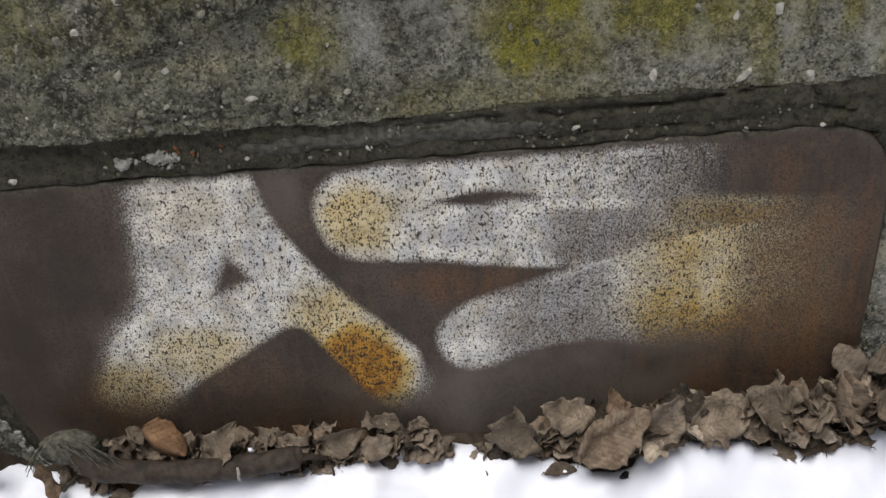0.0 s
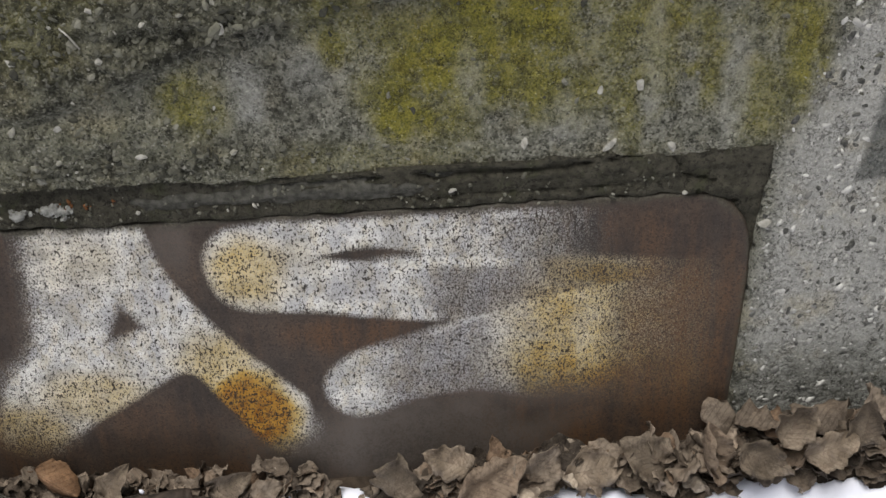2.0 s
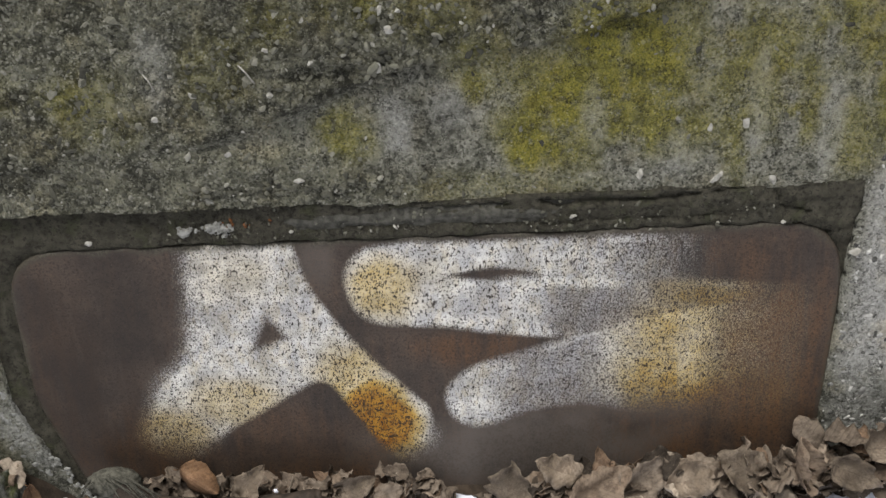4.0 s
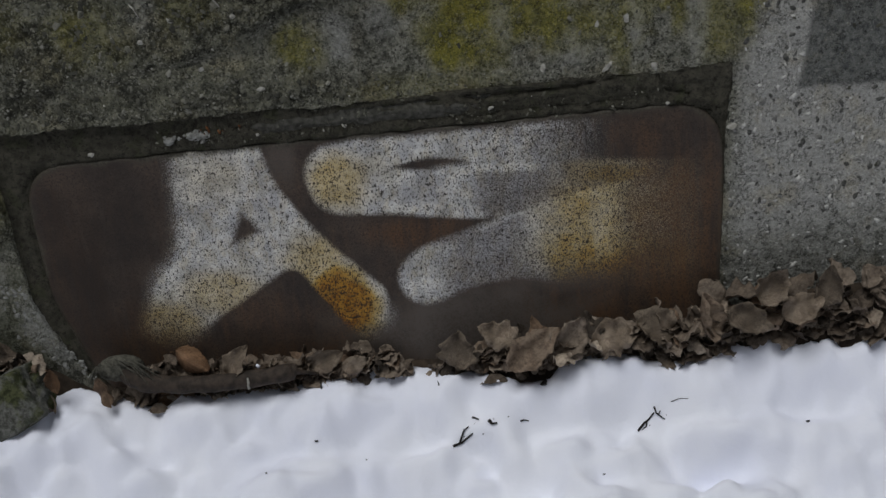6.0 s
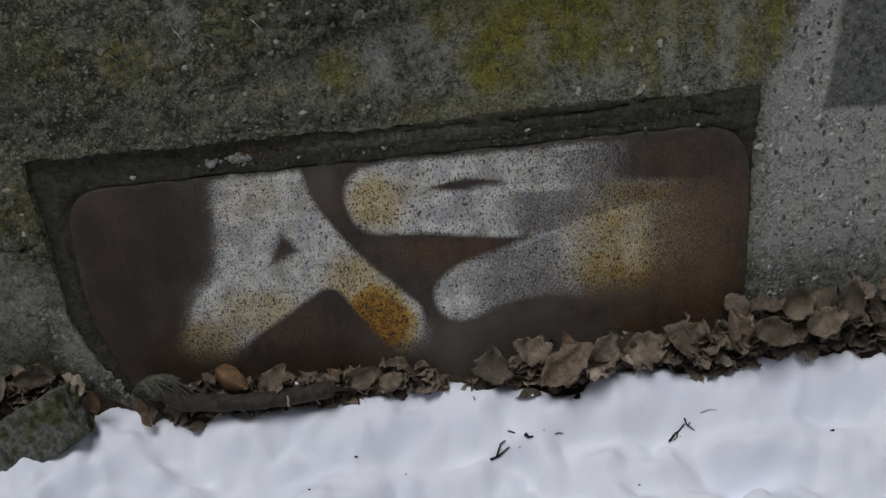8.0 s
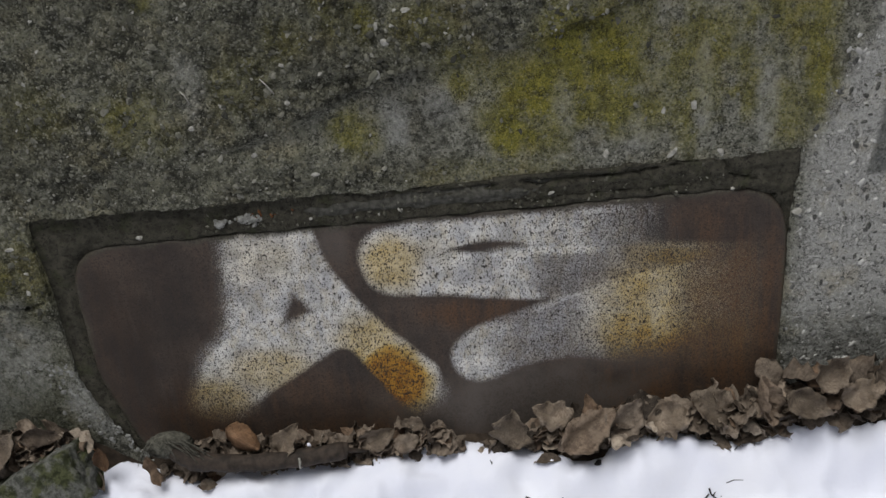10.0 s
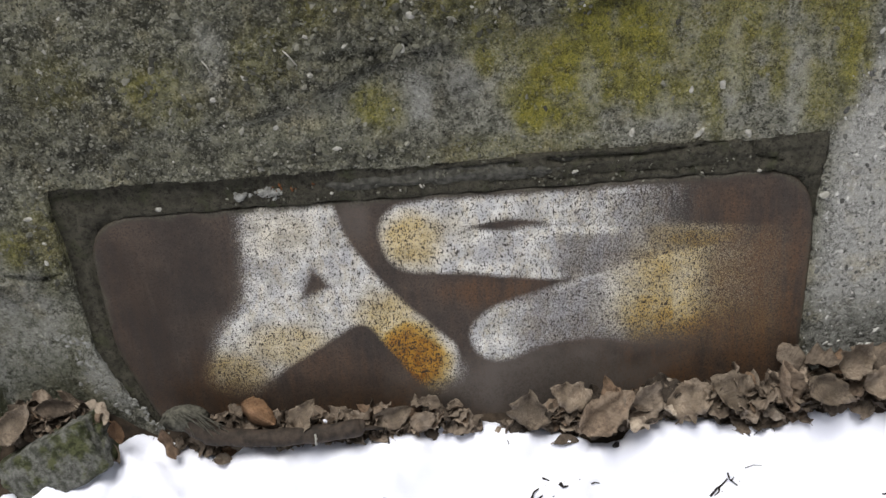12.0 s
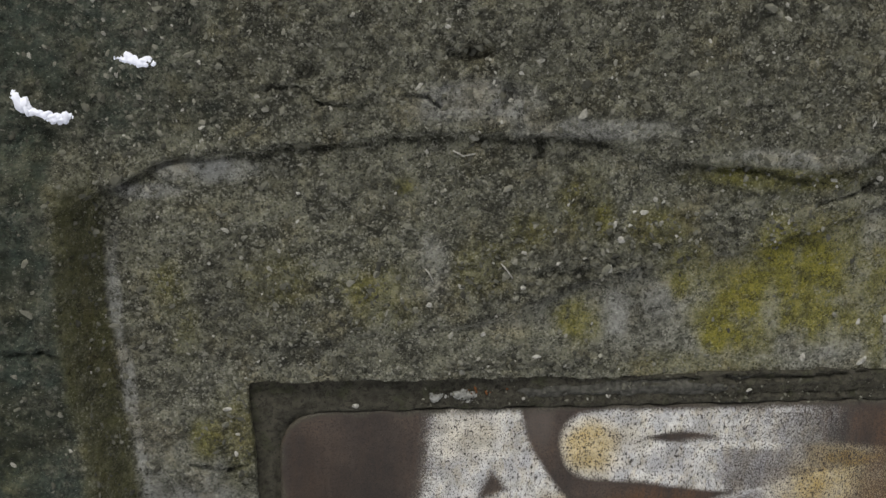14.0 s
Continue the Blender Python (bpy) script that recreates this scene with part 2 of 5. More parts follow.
def stone_grit():
    n = Nodes("exposed_aggregate", 0.8, 0, 0.3)
    r = n.node("NewGeometry", "Random Per Island")
    ramp = n.t.nodes.new("ShaderNodeValToRGB")
    n.set(ramp, "Fac", r)
    stops = ((0.0, (0.028, 0.028, 0.021)), (0.35, (0.070, 0.069, 0.052)), (0.7, (0.135, 0.133, 0.102)), (0.94, (0.21, 0.205, 0.165)), (1.0, (0.42, 0.41, 0.36)))
    el = ramp.color_ramp.elements
    while len(el) < len(stops):
        el.new(0.5)
    for e, (p, c) in zip(el, stops):
        e.position, e.color = p, (*c, 1)
    g = n.noise(300, 4)
    c = n.mix(n.span(g, 0.35, 0.7, 0, 0.5), ramp.outputs[0], (0.075, 0.072, 0.052))
    return n.done(c, n.bump(g, 0.5, 0.001))


def pale_chips():
    n = Nodes("pale_stone_chips", 0.8, 0, 0.3)
    r = n.node("NewGeometry", "Random Per Island")
    c = n.mix(n.span(r, 0.2, 1.0), (0.045, 0.045, 0.040), (0.58, 0.57, 0.53))
    g = n.noise(300, 4)
    return n.done(n.mix(n.span(g, 0.35, 0.7, 0, 0.4), c, (0.24, 0.235, 0.21)), n.bump(g, 0.4, 0.001))


def rusted_plate():
    n = Nodes("rusted_sheet_steel", 0.62, 0, 0.3)
    coat, ochre, thin, rustier = n.mask("coat")
    streak = n.noise(1.0, 5, 0.65, n.stretched(90, 90, 8))
    cloud, fine = n.noise(9, 6, 0.65), n.noise(330, 3, 0.6)
    c = n.mix(n.span(cloud, 0.35, 0.68), (0.029, 0.023, 0.019), (0.072, 0.053, 0.040))
    c = n.mix(n.math("MULTIPLY", n.span(streak, 0.42, 0.72), 0.5), c, (0.068, 0.044, 0.029))
    c = n.mix(n.math("MULTIPLY", rustier, n.span(n.math("ADD", cloud, streak), 0.76, 1.15, 0.15, 0.95)), c, (0.082, 0.043, 0.020))
    c = n.mix(n.span(fine, 0.48, 0.68, 0, 0.75), c, (0.018, 0.014, 0.012))
    c = n.mix(n.span(n.noise(110, 5, 0.7), 0.54, 0.66, 0, 0.4), c, n.mix(1.0, c, (1.7, 1.5, 1.35), "MULTIPLY"))
    c = n.mix(n.span(n.noise(480, 3), 0.55, 0.75, 0, 0.35), c, (0.14, 0.11, 0.085))
    patch_noise = n.noise(55, 6, 0.7)
    soot, dusty, rim, _ = n.mask("stain")
    c = n.mix(n.math("MULTIPLY", dusty, n.span(n.math("ADD", fine, cloud), 0.7, 1.15, 0.35, 0.85)), c, (0.105, 0.090, 0.078))
    c = n.mix(n.math("MULTIPLY", soot, n.span(streak, 0.25, 0.6, 0.4, 0.8)), c, (0.021, 0.0145, 0.010))
    crust = n.math("MULTIPLY", rim, n.span(patch_noise, 0.30, 0.55, 0.3, 0.95))
    dots = n.noise(1.0, 2.0, 0.6, n.stretched(430, 430, 300))
    heavy = n.noise(1.0, 1.0, 0.5, n.stretched(230, 230, 150))
    speck = n.noise(1.0, 2.0, 0.6, n.stretched(520, 520, 400))
    patch = n.noise(40, 5, 0.65)
    held = n.math("MULTIPLY", n.math("SUBTRACT", speck, 0.5), n.span(coat, 0.0, 0.30, 0, 1.1))
    cover = n.span(n.math("ADD", coat, held), 0.06, 0.94)
    crowd = n.math("MULTIPLY", ochre, 0.035)
    pocks = n.math("MULTIPLY", n.span(n.math("SUBTRACT", dots, crowd), 0.435, 0.385), n.span(patch, 0.3, 0.6, 0.7, 1.0))
    pocks = n.math("MAXIMUM", pocks, n.span(n.math("SUBTRACT", heavy, crowd), 0.375, 0.335))
    peppered = n.math("MULTIPLY", n.span(speck, 0.46, 0.39), n.span(coat, 1.0, 0.45, 0.25, 0.9))
    cover = n.math("MULTIPLY", cover, n.math("SUBTRACT", 1.0, n.math("MULTIPLY", n.math("MAXIMUM", pocks, peppered), 0.94)))
    white = n.mix(n.span(n.noise(30, 5, 0.65), 0.38, 0.66), (0.48, 0.48, 0.485), (0.76, 0.75, 0.71))
    hue = n.math("ADD", ochre, n.math("MULTIPLY", n.math("MULTIPLY", n.math("ADD", n.math("SUBTRACT", patch, 0.5), n.math("SUBTRACT", speck, 0.5)), 0.9), ochre))
    stain = n.math("MULTIPLY", n.span(n.noise(1.0, 5, 0.7, n.stretched(60, 60, 34)), 0.44, 0.60), 0.24)
    cream = n.mix(n.span(n.math("MAXIMUM", hue, stain), 0.0, 0.80), white, (0.55, 0.41, 0.135))
    cream = n.mix(n.span(hue, 0.45, 1.02), cream, n.mix(n.span(n.noise(80, 5, 0.65), 0.40, 0.60), (0.24, 0.095, 0.007), (0.43, 0.22, 0.030)))
    paint = n.mix(n.math("MULTIPLY", n.math("MULTIPLY", thin, 0.6), n.math("SUBTRACT", 1.0, ochre)), cream, (0.27, 0.26, 0.275))
    paint = n.mix(n.span(n.noise(17, 6, 0.7), 0.42, 0.62, 0, 0.75), paint, n.mix(1.0, paint, (0.72, 0.70, 0.64), "MULTIPLY"))
    bare = n.mix(n.math("MULTIPLY", pocks, n.span(coat, 0.2, 0.7)), c, (0.018, 0.013, 0.010))
    c = n.mix(cover, bare, paint)
    c = n.mix(crust, c, n.mix(n.span(fine, 0.4, 0.65), (0.040, 0.036, 0.026), (0.085, 0.078, 0.058)))
    relief = n.math("ADD", n.math("MULTIPLY", fine, 0.6), n.math("MULTIPLY", cover, 0.8))
    return n.done(c, n.bump(relief, 0.6, 0.0016), n.span(cover, 0, 1, 0.60, 0.8))


def grimy_mortar():
    n = Nodes("grimy_mortar", 0.95, 0, 0.2)
    mid, fine, big = n.noise(70, 5, 0.65), n.noise(500, 3), n.noise(12, 3)
    c = n.mix(n.span(mid, 0.3, 0.7), (0.046, 0.043, 0.031), (0.098, 0.091, 0.068))
    c = n.mix(n.span(big, 0.5, 0.75, 0, 0.5), c, (0.072, 0.067, 0.052))
    c = n.mix(n.span(n.noise(26, 5, 0.65), 0.52, 0.66, 0, 0.5), c, (0.056, 0.062, 0.028))
    c = n.mix(n.span(n.noise(150, 6, 0.75), 0.40, 0.48, 0.7, 0), c, (0.020, 0.019, 0.014))
    c = n.mix(n.span(fine, 0.6, 0.8, 0, 0.5), c, (0.11, 0.10, 0.085))
    return n.done(c, n.bump(n.math("ADD", n.math("MULTIPLY", n.noise(160, 7, 0.75), 1.2), n.math("ADD", mid, n.math("MULTIPLY", fine, 0.4))), 1.0, 0.006))


def plain(name, dark, light, scale, rough=0.85, depth=0.001, spec=0.25, strength=0.6):
    n = Nodes(name, rough, 0, spec)
    g, f = n.noise(scale, 5, 0.6), n.noise(scale * 7, 3)
    c = n.mix(n.span(g, 0.3, 0.7), dark, light)
    c = n.mix(n.span(f, 0.55, 0.8, 0, 0.45), c, tuple(v * 0.55 for v in dark))
    return n.done(c, n.bump(n.math("ADD", g, n.math("MULTIPLY", f, 0.5)), strength, depth))


def leaf_skin(n, colour):
    """Blotches, side veins and a pale midrib over a leaf's own colour."""
    blot, fine = n.noise(65, 6, 0.7), n.noise(420, 3)
    x, y, _ = (n.node("SeparateXYZ", k, Vector=n.co) for k in range(3))
    ax = n.math("ABSOLUTE", x)
    run = n.math("FRACT", n.math("MULTIPLY", n.math("SUBTRACT", n.math("ADD", y, n.math("MULTIPLY", blot, 0.006)), n.math("MULTIPLY", ax, 0.9)), 115.0))
    vein = n.math("MAXIMUM", n.span(n.math("ABSOLUTE", n.math("SUBTRACT", run, 0.5)), 0.10, 0.02), n.span(ax, 0.0012, 0.0004))
    c = n.mix(n.span(blot, 0.42, 0.62, 0, 0.75), colour, n.mix(1.0, colour, (0.36, 0.33, 0.32), "MULTIPLY"))
    c = n.mix(n.span(n.noise(28, 4), 0.5, 0.68, 0, 0.5), c, n.mix(1.0, c, (1.5, 1.45, 1.4), "MULTIPLY"))
    c = n.mix(n.math("MULTIPLY", vein, 0.2), c, n.mix(1.0, c, (0.45, 0.42, 0.40), "MULTIPLY"))
    c = n.mix(n.span(fine, 0.5, 0.8, 0, 0.3), c, (0.28, 0.23, 0.17))
    relief = n.math("ADD", n.math("MULTIPLY", vein, -0.35), n.math("ADD", blot, n.math("MULTIPLY", fine, 0.3)))
    return n.done(c, n.bump(relief, 0.8, 0.0022))


def one_leaf(name, colour):
    n = Nodes(name, 0.75, 0, 0.25)
    own = n.mix(n.node("ObjectInfo", "Random"), tuple(v * 0.62 for v in colour), tuple(v * 1.3 for v in colour))
    return leaf_skin(n, n.mix(n.span(n.noise(35, 4), 0.35, 0.65), n.mix(1.0, own, (0.6, 0.57, 0.54), "MULTIPLY"), own))


def dead_leaf(name="dry_brown_leaf", joined=False):
    n = Nodes(name, 0.75, 0, 0.25)
    r = n.node("NewGeometry", "Random Per Island") if joined else n.node("ObjectInfo", "Random")
    ramp = n.t.nodes.new("ShaderNodeValToRGB")
    n.set(ramp, "Fac", r)
    stops = ((0.0, (0.036, 0.028, 0.021)), (0.2, (0.090, 0.070, 0.052)), (0.45, (0.165, 0.132, 0.100)), (0.7, (0.24, 0.195, 0.150)), (0.86, (0.16, 0.105, 0.066)), (1.0, (0.40, 0.345, 0.275)))
    el = ramp.color_ramp.elements
    while len(el) < len(stops):
        el.new(0.5)
    for e, (p, c) in zip(el, stops):
        e.position, e.color = p, (*c, 1)
    return leaf_skin(n, ramp.outputs[0])


def snow_cover():
    n = Nodes("old_snow", 0.6, 0, 0.25)
    g, f, b = n.noise(140, 4), n.noise(900, 2), n.noise(6, 4)
    c = n.mix(n.span(b, 0.35, 0.7), (0.84, 0.86, 0.96), (0.90, 0.915, 0.985))
    c = n.mix(n.span(n.noise(60, 6, 0.75), 0.68, 0.78, 0, 0.30), c, (0.40, 0.38, 0.36))
    return n.done(c, n.bump(n.math("ADD", g, n.math("MULTIPLY", f, 0.3)), 0.3, 0.003))


def mossy_stone():
    n = Nodes("mossy_stone", 0.95, 0, 0.15)
    big, mid, fine = n.noise(22, 5, 0.65), n.noise(70, 6, 0.7), n.noise(420, 3)
    c = n.mix(n.span(mid, 0.35, 0.65), (0.060, 0.062, 0.050), (0.20, 0.20, 0.18))
    c = n.mix(n.span(big, 0.45, 0.60, 0, 0.85), c, n.mix(n.span(mid, 0.4, 0.6), (0.030, 0.036, 0.012), (0.080, 0.088, 0.028)))
    c = n.mix(n.span(fine, 0.55, 0.75, 0, 0.5), c, (0.04, 0.04, 0.03))
    return n.done(c, n.bump(n.math("ADD", mid, n.math("MULTIPLY", fine, 0.3)), 1.0, 0.008))


CONCRETE, GRIT, PLATE, MORTAR = concrete(), stone_grit(), rusted_plate(), grimy_mortar()
SNOW, LEAF, CHIPS = snow_cover(), dead_leaf(), pale_chips()
LITTER = dead_leaf("loose_leaf_litter", True)
RUST = plain("rust_crumb", (0.09, 0.038, 0.016), (0.20, 0.085, 0.03), 150, 0.9)
SOIL = plain("wet_leaf_soil", (0.018, 0.013, 0.009), (0.055, 0.040, 0.027), 45, 0.9, 0.006)
WHITE_STONE = plain("pale_quartz", (0.24, 0.23, 0.20), (0.42, 0.41, 0.36), 120, 0.6)
TAN_LEAF = one_leaf("orange_brown_leaf", (0.235, 0.140, 0.078))
PALE_LEAF = one_leaf("pale_tan_leaf", (0.235, 0.192, 0.145))
PIPE = plain("brown_coated_pipe", (0.022, 0.018, 0.014), (0.062, 0.046, 0.035), 75, 0.75, 0.0022, 0.25)
FIBRE = plain("grey_dry_fibre", (0.045, 0.044, 0.035), (0.13, 0.125, 0.100), 160, 0.9, 0.002)
BARK = plain("dark_wet_twig", (0.006, 0.005, 0.005), (0.028, 0.023, 0.020), 150, 0.7)
MOSSY = mossy_stone()
GREY_MORTAR = plain("grey_mortar", (0.040, 0.039, 0.031), (0.105, 0.102, 0.086), 110, 0.95, 0.006)
LIME = plain("broken_lime_edge", (0.12, 0.12, 0.105), (0.34, 0.34, 0.315), 130, 0.9, 0.003)

# ---- the concrete wall, laid out in its own plane (x along it, z up it, y into it) ----
RECESS = rounded([(-0.604, 0.612), (0.608, 0.617), (0.593, 0.30), (0.588, 0.20), (0.580, -0.12), (-0.46, -0.12), (-0.49, 0.13), (-0.553, 0.22), (-0.592, 0.32)], 0)
STEP_X = (-0.75, -0.55, -0.37, -0.19, -0.11, -0.01, 0.085, 0.20, 0.30, 0.41, 0.60, 0.90)
STEP_Z = (0.66, 0.67, 0.69, 0.731, 0.768, 0.788, 0.803, 0.826, 0.857, 0.89, 0.94, 1.02)
LIP_X = (-1.2, -0.86, -0.80, -0.71, -0.585, -0.457, -0.285, -0.154, -0.057, 0.026, 0.257, 0.349, 0.407, 0.6, 1.2)
LIP_Z = (0.80, 0.90, 0.93, 0.972, 0.985, 0.999, 1.012, 1.009, 1.005, 0.974, 0.947, 0.957, 0.998, 1.03, 1.05)


def coarse_zone(x, z):
    """1 where the rough coat with bare pebbles still sits on the wall."""
    edge = np.interp(x, STEP_X, STEP_Z) + 0.012 * fbm(x, z, 0.07, 40)
    over = ease(-0.004, 0.004, z - edge)
    strip = ease(0.012, -0.012, x + 0.05 + 0.06 * fbm(x, z, 0.1, 44)) * ease(0.40, 0.46, z + 0.03 * fbm(x, z, 0.1, 45)) * 0.85
    low = ease(0.70, 0.60, z + 0.02 * fbm(x, z, 0.05, 46)) * ease(0.10, -0.05, x) * ease(0.42, 0.50, z) * 0.6
    smear = ease(-0.42, -0.3, x) * ease(-0.02, -0.1, x) * ease(0.685, 0.70, z) * ease(0.0, -0.02, z - edge)
    return np.clip(np.maximum(over, np.maximum(strip, low)) - smear * 0.7, 0, 1) * ease(0.95, 0.6, x - 0.1 * (z - 0.9))


def wall_height(x, z):
    """How far the face stands proud of the wall's mean plane."""
    rough = coarse_zone(x, z)
    h = 0.004 * fbm(x, z, 0.35, 1) + 0.0016 * fbm(x, z, 0.03, 5, 3)
    h = h + rough * (0.011 + 0.009 * fbm(x, z, 0.055, 9, 4, 0.6) + 0.0035 * fbm(x, z, 0.012, 14, 2))
    lip = np.interp(x, LIP_X, LIP_Z) + 0.010 * fbm(x, z, 0.06, 20) + 0.005 * fbm(x, z, 0.015, 23)
    over = ease(-0.003, 0.004, z - lip) * ease(-0.90, -0.80, x)
    h = h + over * (0.010 + 0.005 * fbm(x, z, 0.08, 26))
    h = h - 0.006 * ease(-0.86, -0.80, x) * ease(0.010, 0.0, np.abs(z - lip + 0.004)) * ease(-0.05, 0.05, fbm(x, z, 0.16, 28)) * (1 - over)
    inner = np.interp(z, (0.0, 0.20, 0.30, 0.46, 0.60, 0.72, 0.93), (-0.735, -0.752, -0.768, -0.785, -0.799, -0.811, -0.812)) + 0.008 * fbm(x, z, 0.09, 30)
    side = ease(0.002, -0.062, x - inner) * ease(1.0, 0.92, z)
    h = h + side * 0.075 + ease(-0.05, -0.09, x - inner) * (0.010 * fbm(x, z, 0.06, 33) + 0.004 * fbm(x, z, 0.015, 35))
    for cx, cz, rx, rz, d in ((-0.258, 1.132, 0.032, 0.014, 0.014), (-0.2, 1.073, 0.012, 0.02, 0.012), (-0.503, 1.104, 0.018, 0.014, 0.012),
                              (-0.149, 0.987, 0.010, 0.022, 0.012), (-0.10, 0.79, 0.05, 0.012, 0.009), (0.40, 0.93, 0.03, 0.02, 0.01)):
        h = h - d * ease(1.3, 0.6, np.hypot((x - cx) / rx, (z - cz) / rz) + 0.3 * fbm(x, z, 0.02, 37))
    for run in (((-0.585, 1.078), (-0.518, 1.082), (-0.484, 1.056), (-0.417, 1.052)), ((-0.36, 1.07), (-0.325, 1.068), (-0.305, 1.05)),                 ((-0.95, 0.69), (-0.90, 0.695), (-0.86, 0.68)), ((-0.70, 0.47), (-0.64, 0.462), (-0.61, 0.47)), ((0.30, 0.90), (0.36, 0.915), (0.42, 0.95))):
        for a, b in zip(run, run[1:]):
            h = h - 0.006 * ease(0.005, 0.001, np.abs(signed(x, z, (a, b))) + 0.004 * fbm(x, z, 0.02, 39))
    return h


def blots(x, z, spots, seed, wob=0.35):
    total = np.zeros(np.shape(x))
    for cx, cz, rx, rz, a in spots:
        d = np.hypot((x - cx) / rx, (z - cz) / rz) + wob * fbm(x, z, 0.06, seed, 4, 0.6)
        total = np.maximum(total, a * ease(1.15, 0.35, d))
    return total


def wall_marks(x, z):
    moss = blots(x, z, ((0.30, 0.80, 0.15, 0.095, 1), (0.10, 0.80, 0.06, 0.06, 0.5), (0.45, 0.80, 0.10, 0.09, 0.75), (0.57, 0.83, 0.09, 0.10, 0.8), (0.34, 0.70, 0.07, 0.06, 0.9), (0.19, 0.70, 0.09, 0.07, 1), (0.24, 0.765, 0.11, 0.055, 1), (0.20, 0.735, 0.07, 0.06, 1), (0.18, 0.775, 0.06, 0.05, 0.7),
                        (-0.075, 0.71, 0.05, 0.045, 0.75), (0.46, 0.69, 0.06, 0.08, 0.7), (0.52, 0.76, 0.04, 0.10, 0.75), (0.63, 0.78, 0.035, 0.13, 0.85),
                        (0.58, 0.68, 0.05, 0.07, 0.6), (-0.4, 0.76, 0.07, 0.06, 0.35), (-0.62, 0.52, 0.05, 0.09, 0.35), (-0.56, 0.78, 0.08, 0.06, 0.25),
                        (0.05, 0.86, 0.07, 0.05, 0.5), (-0.08, 0.90, 0.05, 0.07, 0.5), (-0.16, 0.86, 0.05, 0.05, 0.4), (-0.23, 0.80, 0.06, 0.06, 0.35), (-0.38, 0.74, 0.05, 0.05, 0.35), (-0.36, 0.93, 0.02, 0.02, 0.7), (0.28, 0.94, 0.10, 0.02, 0.6),
                        (-0.98, 0.45, 0.08, 0.2, 0.3), (0.12, 0.63, 0.18, 0.03, 0.35), (0.33, 0.785, 0.06, 0.05, 1), (0.16, 0.675, 0.045, 0.04, 1), (0.27, 0.72, 0.05, 0.05, 0.9), (0.466, 0.77, 0.03, 0.07, 0.9), (0.514, 0.72, 0.03, 0.06, 0.85), (0.64, 0.75, 0.03, 0.10, 0.9), (0.088, 0.765, 0.02, 0.03, 0.8), (-0.046, 0.88, 0.025, 0.045, 0.7), (-0.42, 0.767, 0.05, 0.04, 0.5), (-0.72, 0.77, 0.035, 0.06, 0.3), (-0.70, 0.69, 0.03, 0.07, 0.3), (-0.67, 0.52, 0.035, 0.05, 0.6), (0.20, 0.945, 0.12, 0.02, 0.7)), 60)
    moss = moss * ease(-0.95, -0.05, fbm(x, z * 0.3, 0.05, 62, 3) + 0.5 * fbm(x, z, 0.02, 63, 2))
    right = ease(-0.02, 0.05, x - np.interp(z, (0.0, 0.3, 0.61, 0.76, 1.0), (0.585, 0.59, 0.62, 0.69, 0.78)) + 0.02 * fbm(x, z, 0.05, 64))
    # pale patches; those under the lip's left end paint its lit rim
    pale = blots(x, z, ((-0.011, 0.71, 0.028, 0.05, 0.7), (0.245, 0.72, 0.022, 0.05, 0.7), (0.353, 0.67, 0.03, 0.04, 0.7), (0.46, 0.74, 0.018, 0.09, 0.7),
                        (0.555, 0.70, 0.022, 0.09, 0.8), (-0.70, 0.37, 0.10, 0.13, 0.6), (-0.59, 0.285, 0.04, 0.06, 1.0), (-0.56, 0.235, 0.03, 0.035, 1.0), (-0.31, 0.80, 0.03, 0.06, 0.35),
                        (-0.25, 1.06, 0.12, 0.04, 0.65), (-0.05, 1.02, 0.15, 0.02, 0.6), (0.25, 0.975, 0.15, 0.02, 0.6), (-0.66, 0.955, 0.09, 0.022, 1.0), (-0.74, 0.925, 0.06, 0.014, 0.9), (0.06, 0.74, 0.03, 0.04, 0.4)), 66)
    inner = np.interp(z, (0.0, 0.20, 0.30, 0.46, 0.60, 0.72, 0.93), (-0.735, -0.752, -0.768, -0.785, -0.799, -0.811, -0.812)) + 0.008 * fbm(x, z, 0.09, 30)
    # highlight on the reveal's inner edge, painted as a pale strip
    arris_highlight = ease(0.013, 0.004, np.abs(x - inner - 0.010) + 0.006 * fbm(x, z, 0.03, 67)) * ease(0.90, 0.72, z)
    fan = 0.55 * ease(0.10, 0.0, x - inner) * ease(0.0, 0.01, x - inner) * ease(0.62, 0.45, z)
    pale = np.maximum.reduce((pale, right * 0.9, arris_highlight * 0.9, fan))
    patch = ease(0.006, -0.006, signed(x, z, ((0.716, 0.570), (0.757, 0.83), (0.80, 1.15), (1.2, 1.15), (1.2, 0.555))) + 0.006 * fbm(x, z, 0.03, 70))
    return np.clip(moss * (1 - 0.9 * right), 0, 1), pale, coarse_zone(x, z) * (1 - right), patch


